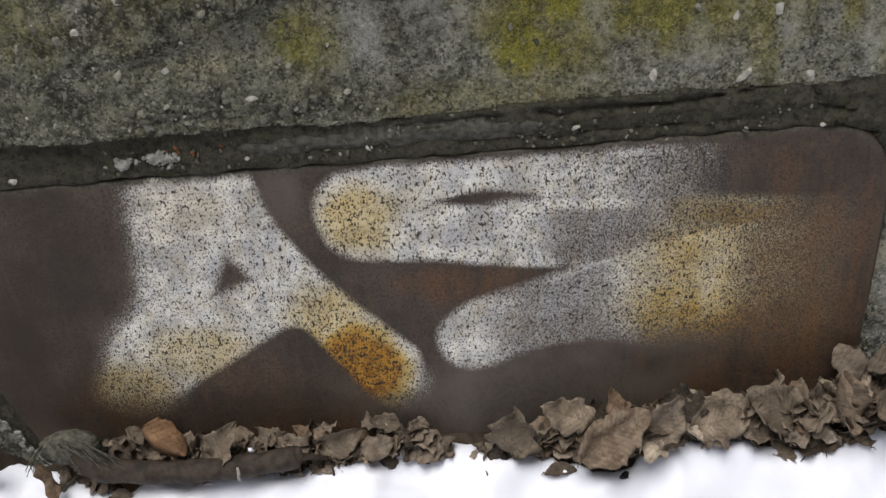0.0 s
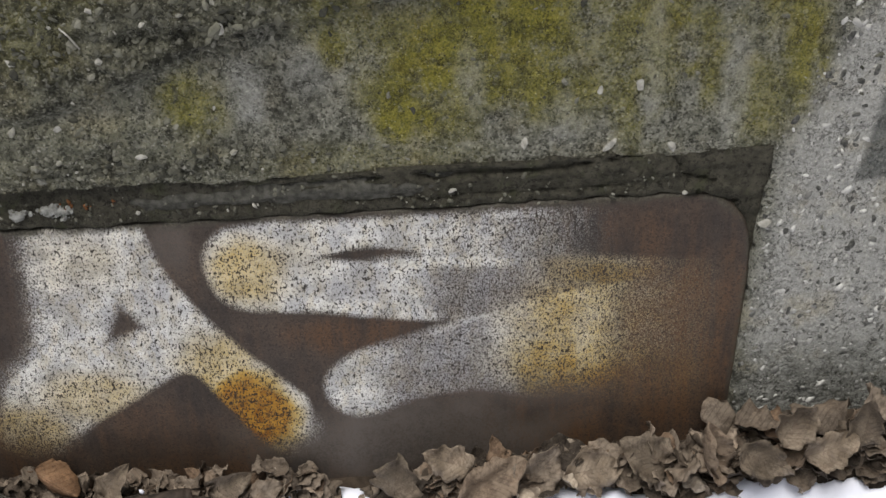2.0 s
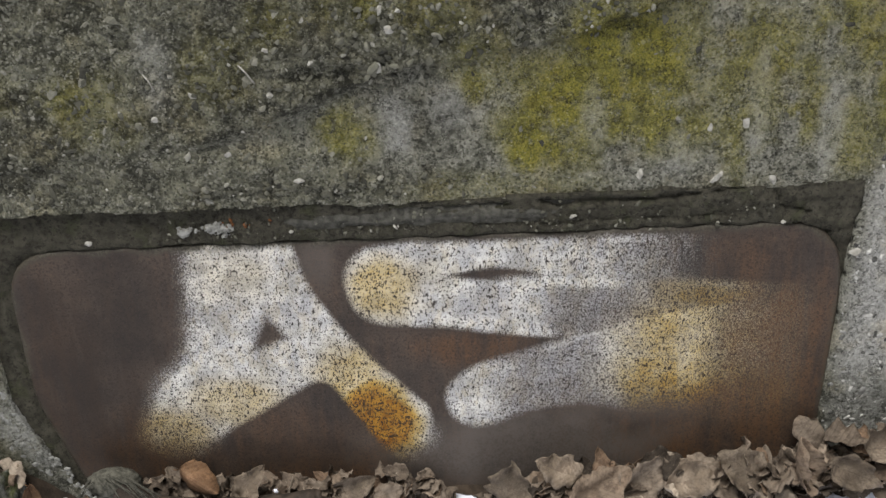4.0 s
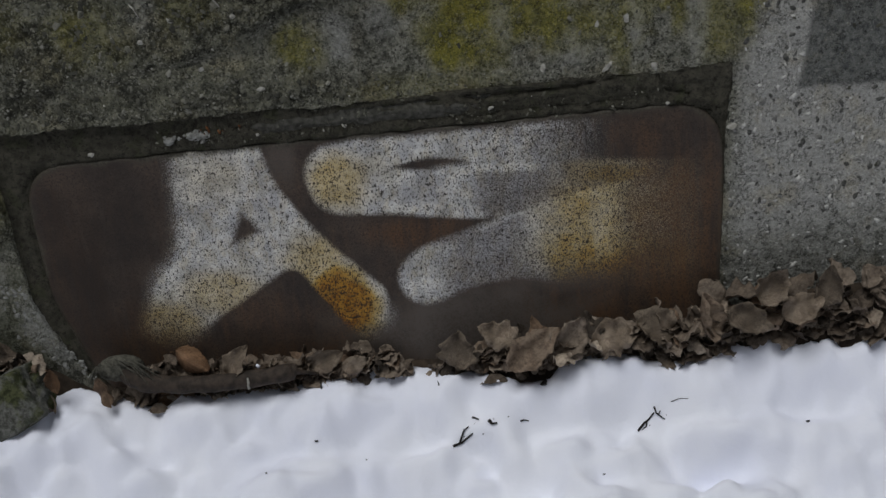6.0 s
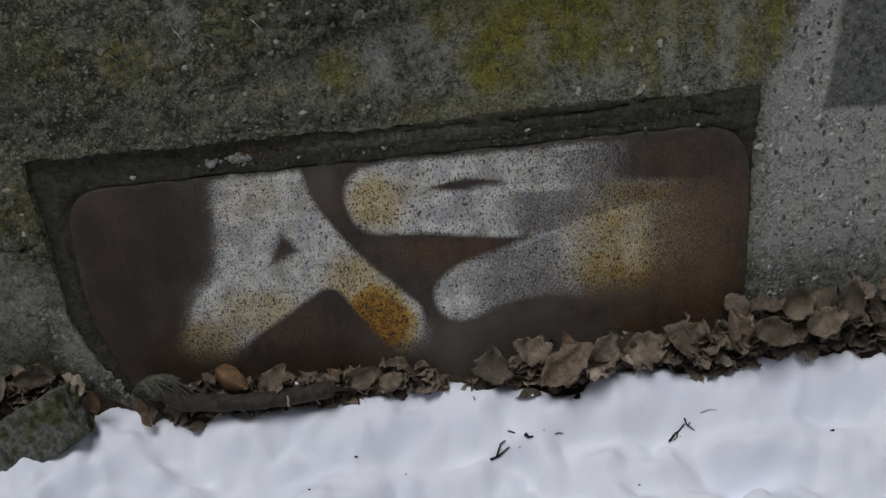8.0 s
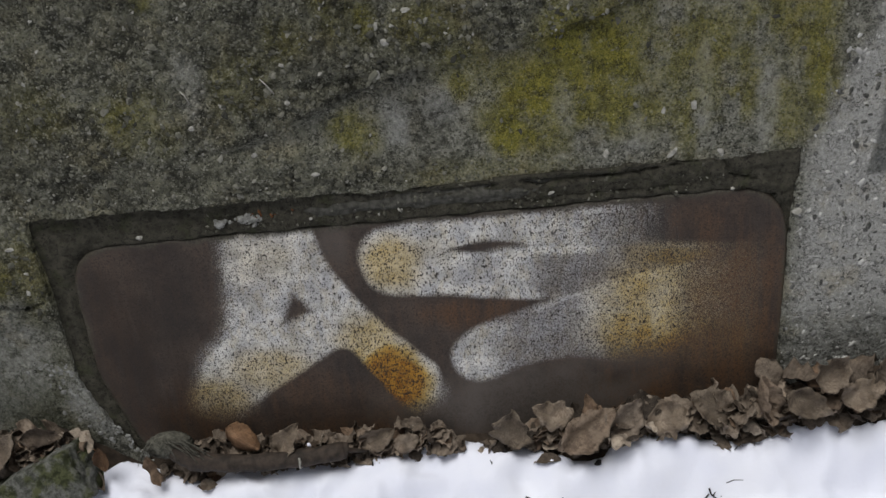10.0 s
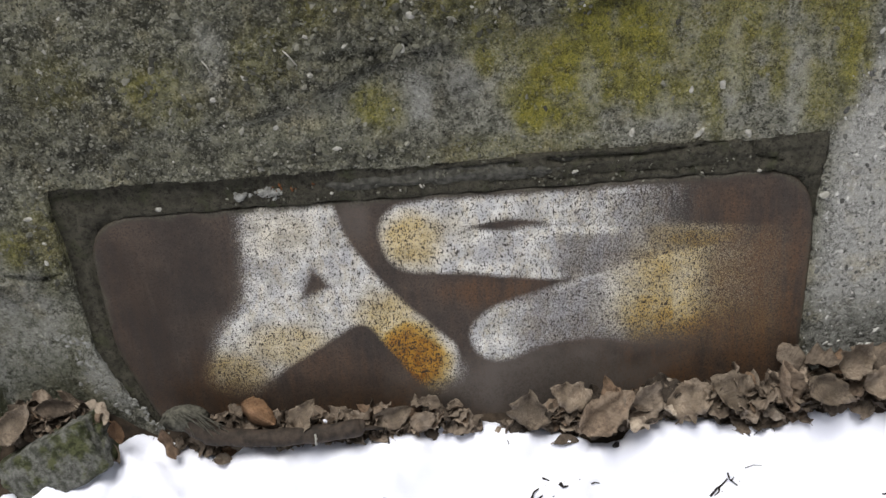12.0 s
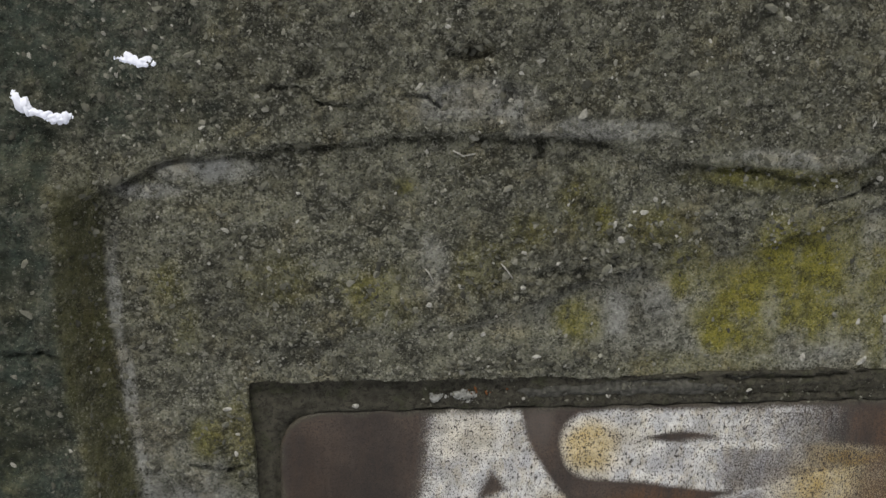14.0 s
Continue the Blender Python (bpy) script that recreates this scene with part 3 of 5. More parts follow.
def wall_grime_and_shade(x, z):
    """Dark hollows and dirt, clean pale concrete, green dampness, and shade painted under ledges and on the left reveal
    and block.
    """
    lip = np.interp(x, LIP_X, LIP_Z) + 0.010 * fbm(x, z, 0.06, 20) + 0.005 * fbm(x, z, 0.015, 23)
    edge = np.interp(x, STEP_X, STEP_Z) + 0.012 * fbm(x, z, 0.07, 40)
    # dark colour lines stand for the shade under the lip and the step
    seam = 0.9 * ease(0.0035, 0.0, np.abs(z - lip + 0.002)) * ease(-0.9, -0.7, x) * ease(-0.3, 0.15, fbm(x, z * 0, 0.12, 48))
    step_shade = ease(0.006, 0.001, np.abs(z - edge + 0.003)) * ease(-0.45, -0.2, x) * ease(-0.5, 0.1, fbm(x, z, 0.1, 50))
    spots = blots(x, z, ((-0.258, 1.132, 0.034, 0.016, 1), (-0.20, 1.073, 0.013, 0.022, 0.9), (-0.503, 1.104, 0.02, 0.015, 0.9), (-0.149, 0.987, 0.011, 0.024, 1), (-0.08, 0.785, 0.09, 0.018, 0.8),
                         (-0.16, 0.80, 0.08, 0.025, 0.6), (0.035, 0.72, 0.045, 0.06, 0.75), (-0.47, 0.89, 0.06, 0.03, 0.5), (-0.50, 0.77, 0.02, 0.012, 0.9), (-0.36, 0.655, 0.10, 0.025, 0.5), (0.40, 0.93, 0.05, 0.02, 0.8),
                         (0.0, 0.645, 0.09, 0.03, 0.55), (-0.2, 0.63, 0.12, 0.02, 0.6)), 52)
    clouds = 0.6 * ease(0.02, 0.40, fbm(x, z, 0.16, 54, 4, 0.6)) * coarse_zone(x, z)
    foot = 0.85 * ease(0.29, 0.20, z - 0.06 * ease(0.5, 0.62, x) + 0.03 * fbm(x, z, 0.06, 57))
    outer = 0.68 * ease(0.0, 0.06, z - lip)
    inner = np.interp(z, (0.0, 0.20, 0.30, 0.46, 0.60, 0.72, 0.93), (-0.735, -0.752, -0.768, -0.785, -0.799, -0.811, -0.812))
    # the reveal's turned face and its crease get their shade as colour
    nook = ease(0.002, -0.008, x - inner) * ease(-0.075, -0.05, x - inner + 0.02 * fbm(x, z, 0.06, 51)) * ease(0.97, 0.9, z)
    corner = np.maximum(blots(x, z, ((-0.835, 0.90, 0.035, 0.05, 1),), 58), 0.8 * ease(0.007, 0.001, np.abs(x - inner + 0.012 + 0.006 * fbm(x, z, 0.05, 49))) * ease(0.5, 0.7, z) * ease(1.0, 0.92, z))
    right = ease(-0.02, 0.05, x - np.interp(z, (0.0, 0.3, 0.61, 0.76, 1.0), (0.585, 0.59, 0.62, 0.69, 0.78)) + 0.02 * fbm(x, z, 0.05, 64))
    clean = right * (1 - 0.9 * ease(0.38, 0.28, z + 0.03 * fbm(x, z, 0.05, 65))) * ease(1.1, 0.9, z)
    low = 0.5 * ease(0.50, 0.30, z + 0.03 * fbm(x, z, 0.06, 59)) * ease(-0.55, -0.62, x)
    damp_and_shade = np.maximum.reduce((nook, corner * 0.9, low, 0.6 * ease(0.05, 0.0, np.abs(z - lip + 0.012)) * ease(0.05, 0.2, x), 0.3 * ease(-0.90, -1.0, x)))
    # the projecting block's shadowed face and the upper left, painted dark green
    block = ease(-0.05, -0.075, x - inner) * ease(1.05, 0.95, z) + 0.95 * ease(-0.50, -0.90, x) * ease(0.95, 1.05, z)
    algae_and_shade = np.clip(np.maximum(block, 0.45 * ease(0.42, 0.24, z) * ease(-0.60, -0.66, x)), 0, 1)
    return np.clip(np.maximum.reduce((seam, step_shade, spots, clouds, foot, outer * 0.8, corner * 0.6)), 0, 1) * (1 - 0.8 * clean), clean, damp_and_shade, algae_and_shade


def lines(*runs):
    return np.unique(np.round(np.concatenate([np.arange(a, b, s) for a, b, s in runs]), 5))


gx, gz = lines((-14, -1.6, 0.4), (-1.6, -1.05, 0.03), (-1.05, 0.95, 0.003), (0.95, 1.6, 0.03), (1.6, 14.2, 0.4)), lines((-0.5, 0.08, 0.02), (0.08, 1.28, 0.003), (1.28, 1.7, 0.03), (1.7, 3.3, 0.2))
WX, WZ = np.meshgrid(gx, gz, indexing="ij")


def opening(x, z):
    """Distance to the recess's broken edge."""
    top = ease(0.50, 0.58, z) * (0.007 * fbm(x, z, 0.06, 80, 3) + 0.0025 * fbm(x, z, 0.016, 83, 2))
    low = ease(0.35, 0.25, z) * ease(-0.4, -0.5, x) * 0.010 * fbm(x, z, 0.04, 86, 3)
    return signed(x, z, RECESS) + top + low


sd = opening(WX, WZ)
e = 1e-4
sx, sz = (opening(WX + e, WZ) - sd) / e, (opening(WX, WZ + e) - sd) / e
steep = np.maximum(np.hypot(sx, sz), 0.5)
sx, sz = sx / steep, sz / steep
rag = 0.0012 * fbm(WX, WZ, 0.008, 84)
near = np.abs(sd) < 0.002
SX, SZ = np.where(near, WX - sx * (sd - rag), WX), np.where(near, WZ - sz * (sd - rag), WZ)
WY = -wall_height(SX, SZ)
WY = np.where((sd < -0.002), 0.05, WY)
rim = np.zeros(WX.shape, bool)
rim[0], rim[-1], rim[:, 0], rim[:, -1] = True, True, True, True
WY = np.where(rim, 0.30, WY)
deep = sd < -0.007
keep = ~(deep[:-1, :-1] & deep[1:, :-1] & deep[1:, 1:] & deep[:-1, 1:])
wall_data = sheet("wall_front", SX, WY, SZ, keep)
layer(wall_data, "wear_and_light", *wall_marks(SX, SZ))
layer(wall_data, "grime_and_shade", *wall_grime_and_shade(SX, SZ))
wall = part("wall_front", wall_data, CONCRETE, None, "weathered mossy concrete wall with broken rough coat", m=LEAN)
tagged(wall, category="wall", kind="structure")
bm = bmesh.new()
bmesh.ops.create_cube(bm, size=1, matrix=Matrix.LocRotScale((0.0, 0.36, 1.3), None, (27.9, 0.6, 3.5)))
part("wall_core", bm, CONCRETE, wall, smooth=False)

# aggregate that the worn coat lays bare
rng = np.random.RandomState(5)
px, pz = rng.uniform(-1.05, 0.9, 46000), rng.uniform(0.12, 1.27, 46000)
zone, dist = coarse_zone(px, pz), signed(px, pz, RECESS)
lipd = pz - np.interp(px, LIP_X, LIP_Z)
odds = 0.05 - 0.04 * (pz < 0.42) + 0.24 * zone + 0.12 * (lipd > 0.01) + 0.25 * (zone > 0.2) * (dist < 0.035)
odds = odds * np.where(px < -0.84, 0.3, 1.0)
ok = (dist > 0.006) & (rng.rand(len(px)) < odds)
px, pz, zone = px[ok], pz[ok], zone[ok]
size = 0.0018 + 0.0055 * rng.rand(len(px)) ** 4 + 0.002 * zone * rng.rand(len(px))
size = size + 0.0035 * (rng.rand(len(px)) < 0.025)
cy = -wall_height(px, pz) + size * 0.3
bare = part("aggregate", pebbles("aggregate", np.stack((px, cy, pz), -1), size, 0.62, 6), GRIT, wall, "grey and pale pebbles bare in worn concrete", smooth=False)
tagged(bare, kind="stuff")
# loose looking clusters where the coat has crumbled
for k, (cx, cz, dx, dz, count, big) in enumerate(((-0.03, 0.812, 0.045, 0.026, 60, 0.0055), (-0.13, 0.640, 0.11, 0.010, 110, 0.0042), (-0.20, 0.775, 0.07, 0.02, 50, 0.004), (0.15, 0.85, 0.10, 0.02, 60, 0.0045), (-0.55, 0.66, 0.10, 0.03, 50, 0.004))):
    px, pz = rng.normal(cx, dx, count), rng.normal(cz, dz, count)
    ok = signed(px, pz, RECESS) > 0.004
    px, pz = px[ok], pz[ok]
    size = 0.002 + big * rng.rand(len(px)) ** 1.5
    heap = part("rubble", pebbles("rubble", np.stack((px, -wall_height(px, pz) - size * 0.15, pz), -1), size, 0.7, 60 + k), GRIT, wall, "crumbling grey pebbles in the broken coat", smooth=False)
    tagged(heap, kind="stuff")
# flush chips in the cleaner concrete beside the hatch
px, pz = rng.uniform(0.58, 0.98, 3200), rng.uniform(0.1, 1.0, 3200)
ok = (signed(px, pz, RECESS) > 0.006) & (px > np.interp(pz, (0.0, 0.61, 1.0), (0.585, 0.61, 0.76))) & ~((pz > 0.565) & (px > 0.715 + 0.16 * (pz - 0.57)))
px, pz = px[ok], pz[ok]
size = 0.0018 + 0.0068 * rng.rand(len(px)) ** 3
chips = part("stone_chips", pebbles("stone_chips", np.stack((px, -wall_height(px, pz) + size * 0.15, pz), -1), size, 0.3, 8), CHIPS, wall, "flush stone chips in pale concrete")
tagged(chips, kind="stuff")
for x, z, s in ((0.444, 0.706, 0.010), (0.397, 0.700, 0.005), (0.309, 0.639, 0.0095), (0.411, 0.632, 0.0095), (0.485, 0.626, 0.0085), (-0.14, 0.650, 0.009),
                (-0.169, 0.825, 0.006), (-0.268, 0.769, 0.008), (-0.318, 0.740, 0.007), (-0.015, 0.845, 0.011), (-0.031, 0.796, 0.010), (0.612, 0.515, 0.011),
                (-0.627, 0.493, 0.007), (-0.638, 0.570, 0.010), (-0.231, 0.689, 0.009), (0.05, 0.905, 0.006), (-0.52, 0.92, 0.006)):
    s, y = s * 0.75, -float(wall_height(np.array(x), np.array(z)))
    part("pebble", pebbles("pebble", [(x, y - s * 0.1, z)], [s], 0.5, int(1000 * abs(x)), COBBLE, 10), WHITE_STONE, wall, "pale pebble set in the wall", smooth=False)
for k, (pts, r) in enumerate((((( -0.205, 0.807), (-0.196, 0.797), (-0.186, 0.783)), 0.0012), (((-0.325, 0.80), (-0.318, 0.792), (-0.312, 0.779)), 0.0010),
                              (((-0.285, 0.987), (-0.268, 0.978), (-0.250, 0.982)), 0.0012))):
    bm = bmesh.new()
    tube(bm, [(x, -float(wall_height(np.array(x), np.array(z))) - 0.003, z) for x, z in pts], r, 6)
    part("straw", bm, WHITE_STONE, wall, "pale bit of straw stuck to the wall")

# ---- the rusted hatch in its recess ----
hatch = new("steel_hatch")
hatch.matrix_basis = LEAN
tagged(hatch, "rusted steel hatch with sprayed white and ochre paint, set in concrete", "hatch")
PANEL = rounded([(-0.563, 0.557), (0.594, 0.563), (0.602, 0.45), (0.598, 0.30), (0.590, 0.09), (-0.465, 0.09), (-0.515, 0.19), (-0.558, 0.32)], 0)


def inset(corners, radius):
    """Rounds each corner of an outline with an arc."""
    out, n = [], len(corners)
    for i in range(n):
        p, a, b = (Vector((*corners[j % n], 0)) for j in (i, i - 1, i + 1))
        u, v = (a - p).normalized(), (b - p).normalized()
        r = radius if i < 2 else 0.03
        s, t = p + u * r, p + v * r
        for k in np.linspace(0, 1, 9):
            q = s * (1 - k) ** 2 + p * 2 * k * (1 - k) * 1.0 + t * k * k
            out.append((q.x, q.y))
    return out


PANEL = inset([tuple(p) for p in PANEL], 0.088)
FX, FZ = np.meshgrid(np.arange(-0.63, 0.632, 0.004), np.arange(0.02, 0.64, 0.004), indexing="ij")
FY = 0.008 - 0.0055 * ease(0.50, 0.57, FZ) - 0.005 * fbm(FX, FZ, 0.04, 90) - 0.0035 * fbm(FX, FZ, 0.012, 93) * ease(0.545, 0.565, FZ) - 0.004 * ease(0.585, 0.60, FZ + 0.006 * fbm(FX, FZ, 0.03, 95)) * ease(-0.22, -0.15, FX)
FY = FY + 0.005 * ease(0.0035, 0.0, np.abs(FZ - 0.5785 - 0.010 * fbm(FX, FZ * 0, 0.07, 97))) * ease(-0.2, -0.1, FX) * ease(0.5, 0.4, FX)
for crack in (((0.49, 0.615), (0.50, 0.585), (0.545, 0.575)), ((0.505, 0.577), (0.555, 0.54), (0.60, 0.55)), ((-0.02, 0.60), (0.18, 0.606), (0.30, 0.604), (0.45, 0.612))):
    d = np.full(FX.shape, 9.0)
    for a, b in zip(crack, crack[1:]):
        d = np.minimum(d, np.abs(signed(FX + 0.010 * fbm(FX, FZ, 0.05, 103), FZ + 0.010 * fbm(FX, FZ, 0.07, 105), (a, b))))
    FY = FY + 0.008 * ease(0.0040, 0.0005, d + 0.0045 * fbm(FX, FZ, 0.05, 99))
FY = FY + 0.005 * ease(0.007, 0.001, np.abs(signed(FX, FZ, PANEL) - 0.003)) * ease(0.562, 0.545, FZ)
rim_d, edge_d = signed(FX, FZ, PANEL) + 0.004 * fbm(FX, FZ, 0.03, 101), opening(FX, FZ)
FY = np.where(edge_d > 0.003, np.maximum(FY, 0.02), FY + 0.022 * ease(-0.001, -0.009, rim_d))
part("surround", sheet("surround", FX, FY, FZ), MORTAR, hatch, "grimy cracked mortar surround")

QX, QZ = np.meshgrid(np.arange(-0.575, 0.612, 0.0025), np.arange(0.085, 0.572, 0.0025), indexing="ij")
sd = signed(QX, QZ, PANEL)
sx, sz = (signed(QX + e, QZ, PANEL) - sd) / e, (signed(QX, QZ + e, PANEL) - sd) / e
out = sd > -0.0013
PX, PZ = np.where(out, QX - sx * sd, QX), np.where(out, QZ - sz * sd, QZ)
inner = np.maximum(-signed(PX, PZ, PANEL), 0)
PY = 0.016 - 0.012 * np.sqrt(np.clip(1 - (1 - np.clip(inner / 0.007, 0, 1)) ** 2, 0, 1)) - 0.0012 * fbm(PX, PZ, 0.3, 110, 2)
gone = sd > 0.004
keep = ~(gone[:-1, :-1] & gone[1:, :-1] & gone[1:, 1:] & gone[:-1, 1:])
plate_data = sheet("plate", PX, PY, PZ, keep)

BODY = ((-0.313, 0.553), (-0.308, 0.556), (-0.168, 0.558), (-0.163, 0.549), (-0.142, 0.484), (-0.122, 0.448), (-0.093, 0.405), (-0.059, 0.367), (-0.006, 0.311), (0.022, 0.283), (0.016, 0.228), (-0.018, 0.190),
        (-0.055, 0.212), (-0.102, 0.295), (-0.133, 0.345), (-0.195, 0.305), (-0.256, 0.271), (-0.329, 0.226), (-0.395, 0.230), (-0.402, 0.267), (-0.370, 0.342), (-0.335, 0.367), (-0.322, 0.413), (-0.316, 0.483))
FINGER = ((-0.097, 0.501), (-0.081, 0.533), (-0.052, 0.548), (0.059, 0.549), (0.190, 0.552), (0.45, 0.556), (0.62, 0.52), (0.62, 0.43), (0.453, 0.428), (0.345, 0.415), (0.264, 0.399), (0.191, 0.393), (0.09, 0.411), (0.027, 0.419), (-0.055, 0.427), (-0.085, 0.449))
SLIT = ((0.046, 0.496), (0.080, 0.506), (0.120, 0.509), (0.160, 0.502), (0.195, 0.488), (0.120, 0.487))
TONGUE = ((0.038, 0.309), (0.058, 0.340), (0.107, 0.364), (0.191, 0.388), (0.236, 0.405), (0.318, 0.428), (0.453, 0.448), (0.60, 0.445), (0.60, 0.20), (0.368, 0.24), (0.265, 0.280), (0.181, 0.277), (0.124, 0.256), (0.076, 0.246), (0.045, 0.272))


def coat_marks(x, z):
    """The sprayed paint: how dense, how ochre, how thin and grey, and where rust shows most."""
    wob = 0.003 * fbm(x, z, 0.05, 120)
    body = ease(0.008, -0.010, signed(x, z, rounded(BODY, 2)) + wob)
    soft = ease(0.040, -0.022, signed(x, z, rounded(BODY, 2)) + wob)
    low = ease(0.30, 0.20, z) * ease(-0.30, -0.36, x) + ease(0.28, 0.21, z) * ease(-0.08, -0.02, x)
    left = ease(-0.26, -0.31, x)
    body = body * (1 - np.clip(low + 0.6 * left, 0, 1)) + soft * np.clip(low + 0.6 * left, 0, 1)
    hole = ease(0.010, -0.010, signed(x, z, ((-0.208, 0.447), (-0.236, 0.388), (-0.180, 0.408))))
    body = body * (1 - 0.9 * hole)
    fing = signed(x, z, rounded(FINGER, 2)) + wob
    finger = ease(0.009, -0.010, fing) * (1 - 0.95 * ease(0.007, -0.006, signed(x, z, rounded(SLIT, 2))))
    upper = ease(0.476, 0.492, z + 0.05 * (x - 0.3))
    fade_up = np.interp(x, (0.18, 0.20, 0.30, 0.40, 0.48), (1.0, 0.80, 0.62, 0.16, 0.0))
    fade_low = np.interp(x, (0.17, 0.20, 0.30, 0.42, 0.50, 0.58), (1.0, 0.55, 0.48, 0.42, 0.20, 0.10))
    finger = finger * (upper * fade_up + (1 - upper) * fade_low)
    tong = signed(x, z, rounded(TONGUE, 2)) + wob
    blur = ease(0.10, 0.35, x)
    tongue = ease(0.010, -0.012, tong) * (1 - blur * (1 - ease(0.235, 0.335, z)))
    tongue = tongue * np.interp(x, (0.08, 0.13, 0.22, 0.30, 0.40, 0.44, 0.52, 0.58), (1.0, 0.68, 0.60, 0.74, 0.78, 0.36, 0.20, 0.10))
    seam = ease(0.013, 0.0, np.abs(z - np.interp(x, (0.10, 0.19, 0.236, 0.318, 0.43), (0.357, 0.382, 0.398, 0.418, 0.440)) + 0.006)) * ease(0.10, 0.2, x) * ease(0.50, 0.38, x)
    ray = ease(0.020, 0.001, np.abs(z - np.interp(x, (0.10, 0.2, 0.45), (0.484, 0.484, 0.470)))) * ease(0.08, 0.16, x) * ease(0.45, 0.22, x)
    haze = 0.20 * ease(0.28, 0.42, x) * ease(0.61, 0.53, x) * ease(0.485, 0.45, z) * ease(0.16, 0.30, z)
    dense = np.maximum.reduce((body, finger, tongue, haze, 0.86 * seam, 0.97 * ray))
    dense = dense * (1 - 0.65 * ease(0.245, 0.195, z) * ease(-0.10, -0.06, x) * ease(0.06, 0.03, x)) * (1 - 0.55 * ease(0.37, 0.22, z) * ease(-0.20, -0.38, x)) * (1 - 0.3 * ease(-0.27, -0.32, x) * ease(0.36, 0.42, z))
    gap = ease(0.006, -0.004, signed(x, z, ((-0.02, 0.412), (0.185, 0.392), (0.02, 0.345))))
    ochre = blots(x, z, ((-0.062, 0.262, 0.085, 0.10, 1), (-0.095, 0.34, 0.085, 0.085, 0.5), (-0.042, 0.485, 0.075, 0.07, 0.52), (0.02, 0.50, 0.05, 0.04, 0.2),
                         (-0.37, 0.255, 0.09, 0.07, 0.50), (-0.26, 0.305, 0.11, 0.06, 0.42), (-0.25, 0.51, 0.09, 0.07, 0.24), (0.345, 0.285, 0.06, 0.035, 0.62), (0.42, 0.452, 0.10, 0.025, 0.6)), 130, 0.2)
    band = (0.53 + 0.16 * ease(0.37, 0.29, z)) * ease(0.215, 0.36, x + 0.03 * fbm(x, z, 0.05, 133)) * ease(0.402, 0.372, x - 0.06 * (0.36 - z)) * ease(0.25, 0.31, z) * ease(0.47, 0.43, z)
    ochre = np.maximum(ochre, band)
    field = ease(0.28, 0.36, x + 0.03 * fbm(x, z, 0.04, 132)) * ease(0.50, 0.47, z)
    ochre = np.maximum(ochre, field * (0.46 + 0.28 * ease(0.36, 0.27, z) - 0.05 * ease(0.42, 0.55, x)))
    thin = np.clip(ease(0.09, 0.16, x) * ease(0.30, 0.22, x) * ease(0.40, 0.38, z - 0.1 * (x - 0.19)) * 0.9 + ease(0.17, 0.2, x) * ease(0.34, 0.28, x) * ease(0.475, 0.46, z) * ease(0.395, 0.41, z) * 0.8
                   + ease(0.2, 0.3, x) * ease(0.485, 0.50, z) * 0.4, 0, 1)
    grey = blots(x, z, ((-0.16, 0.46, 0.04, 0.06, 0.35), (0.10, 0.45, 0.07, 0.03, 0.55), (-0.25, 0.44, 0.06, 0.07, 0.25)), 134)
    rusty = blots(x, z, ((0.52, 0.32, 0.12, 0.22, 1), (-0.42, 0.20, 0.14, 0.10, 0.9), (-0.50, 0.36, 0.06, 0.18, 0.3), (0.36, 0.21, 0.14, 0.07, 1), (-0.16, 0.17, 0.2, 0.05, 0.7), (0.47, 0.50, 0.08, 0.05, 0.6), (-0.20, 0.24, 0.10, 0.06, 0.5),
                          (0.08, 0.385, 0.10, 0.035, 1), (0.50, 0.52, 0.07, 0.04, 0.35), (-0.05, 0.20, 0.08, 0.03, 0.6)), 138)
    return np.clip(dense * 0.97, 0, 1) * (1 - gap), ochre, np.maximum(thin, grey), rusty


layer(plate_data, "coat", *coat_marks(PX, PZ))
layer(plate_data, "stain", blots(PX, PZ, ((-0.475, 0.36, 0.045, 0.18, 0.85), (-0.46, 0.34, 0.13, 0.25, 0.7), (-0.52, 0.44, 0.05, 0.12, 0.6), (-0.41, 0.25, 0.07, 0.08, 0.45), (-0.54, 0.30, 0.03, 0.12, 0.5), (-0.15, 0.20, 0.10, 0.05, 0.4)), 142), blots(PX, PZ, ((0.16, 0.21, 0.26, 0.075, 1.0), (0.30, 0.27, 0.12, 0.05, 0.5), (-0.13, 0.53, 0.03, 0.05, 0.6)), 144), np.maximum(ease(0.016, 0.002, inner + 0.012 * fbm(PX, PZ, 0.03, 146)) * ease(0.50, 0.555, PZ), 0.8 * ease(0.012, 0.002, inner + 0.010 * fbm(PX, PZ, 0.03, 147))), 1.0)
part("plate", plate_data, PLATE, hatch, "rusted brown steel plate with speckled white and ochre spray paint")
for x, z, s in ((-0.137, 0.289, 0.004), (0.070, 0.236, 0.0055), (-0.157, 0.417, 0.0048), (-0.163, 0.372, 0.0050), (-0.268, 0.402, 0.0035)):
    part("blister", pebbles("blister", [(x, 0.006, z)], [s], 0.4, 3), WHITE_STONE if x > 0 else PIPE, hatch)
for x, z, s in ((-0.434, 0.568, 0.0045), (0.505, 0.565, 0.0045), (-0.02, 0.576, 0.004), (-0.16, 0.575, 0.0035), (0.22, 0.583, 0.004)):
    part("pebble", pebbles("pebble", [(x, -0.002, z)], [s], 0.7, int(900 * abs(x))), WHITE_STONE, hatch)
rng = np.random.RandomState(12)
mx = rng.uniform(-0.33, 0.5, 260)
mz = np.where(rng.rand(260) < 0.5, 0.572, np.where(rng.rand(260) < 0.4, 0.608, 0.590)) + rng.normal(0, 0.005, 260)
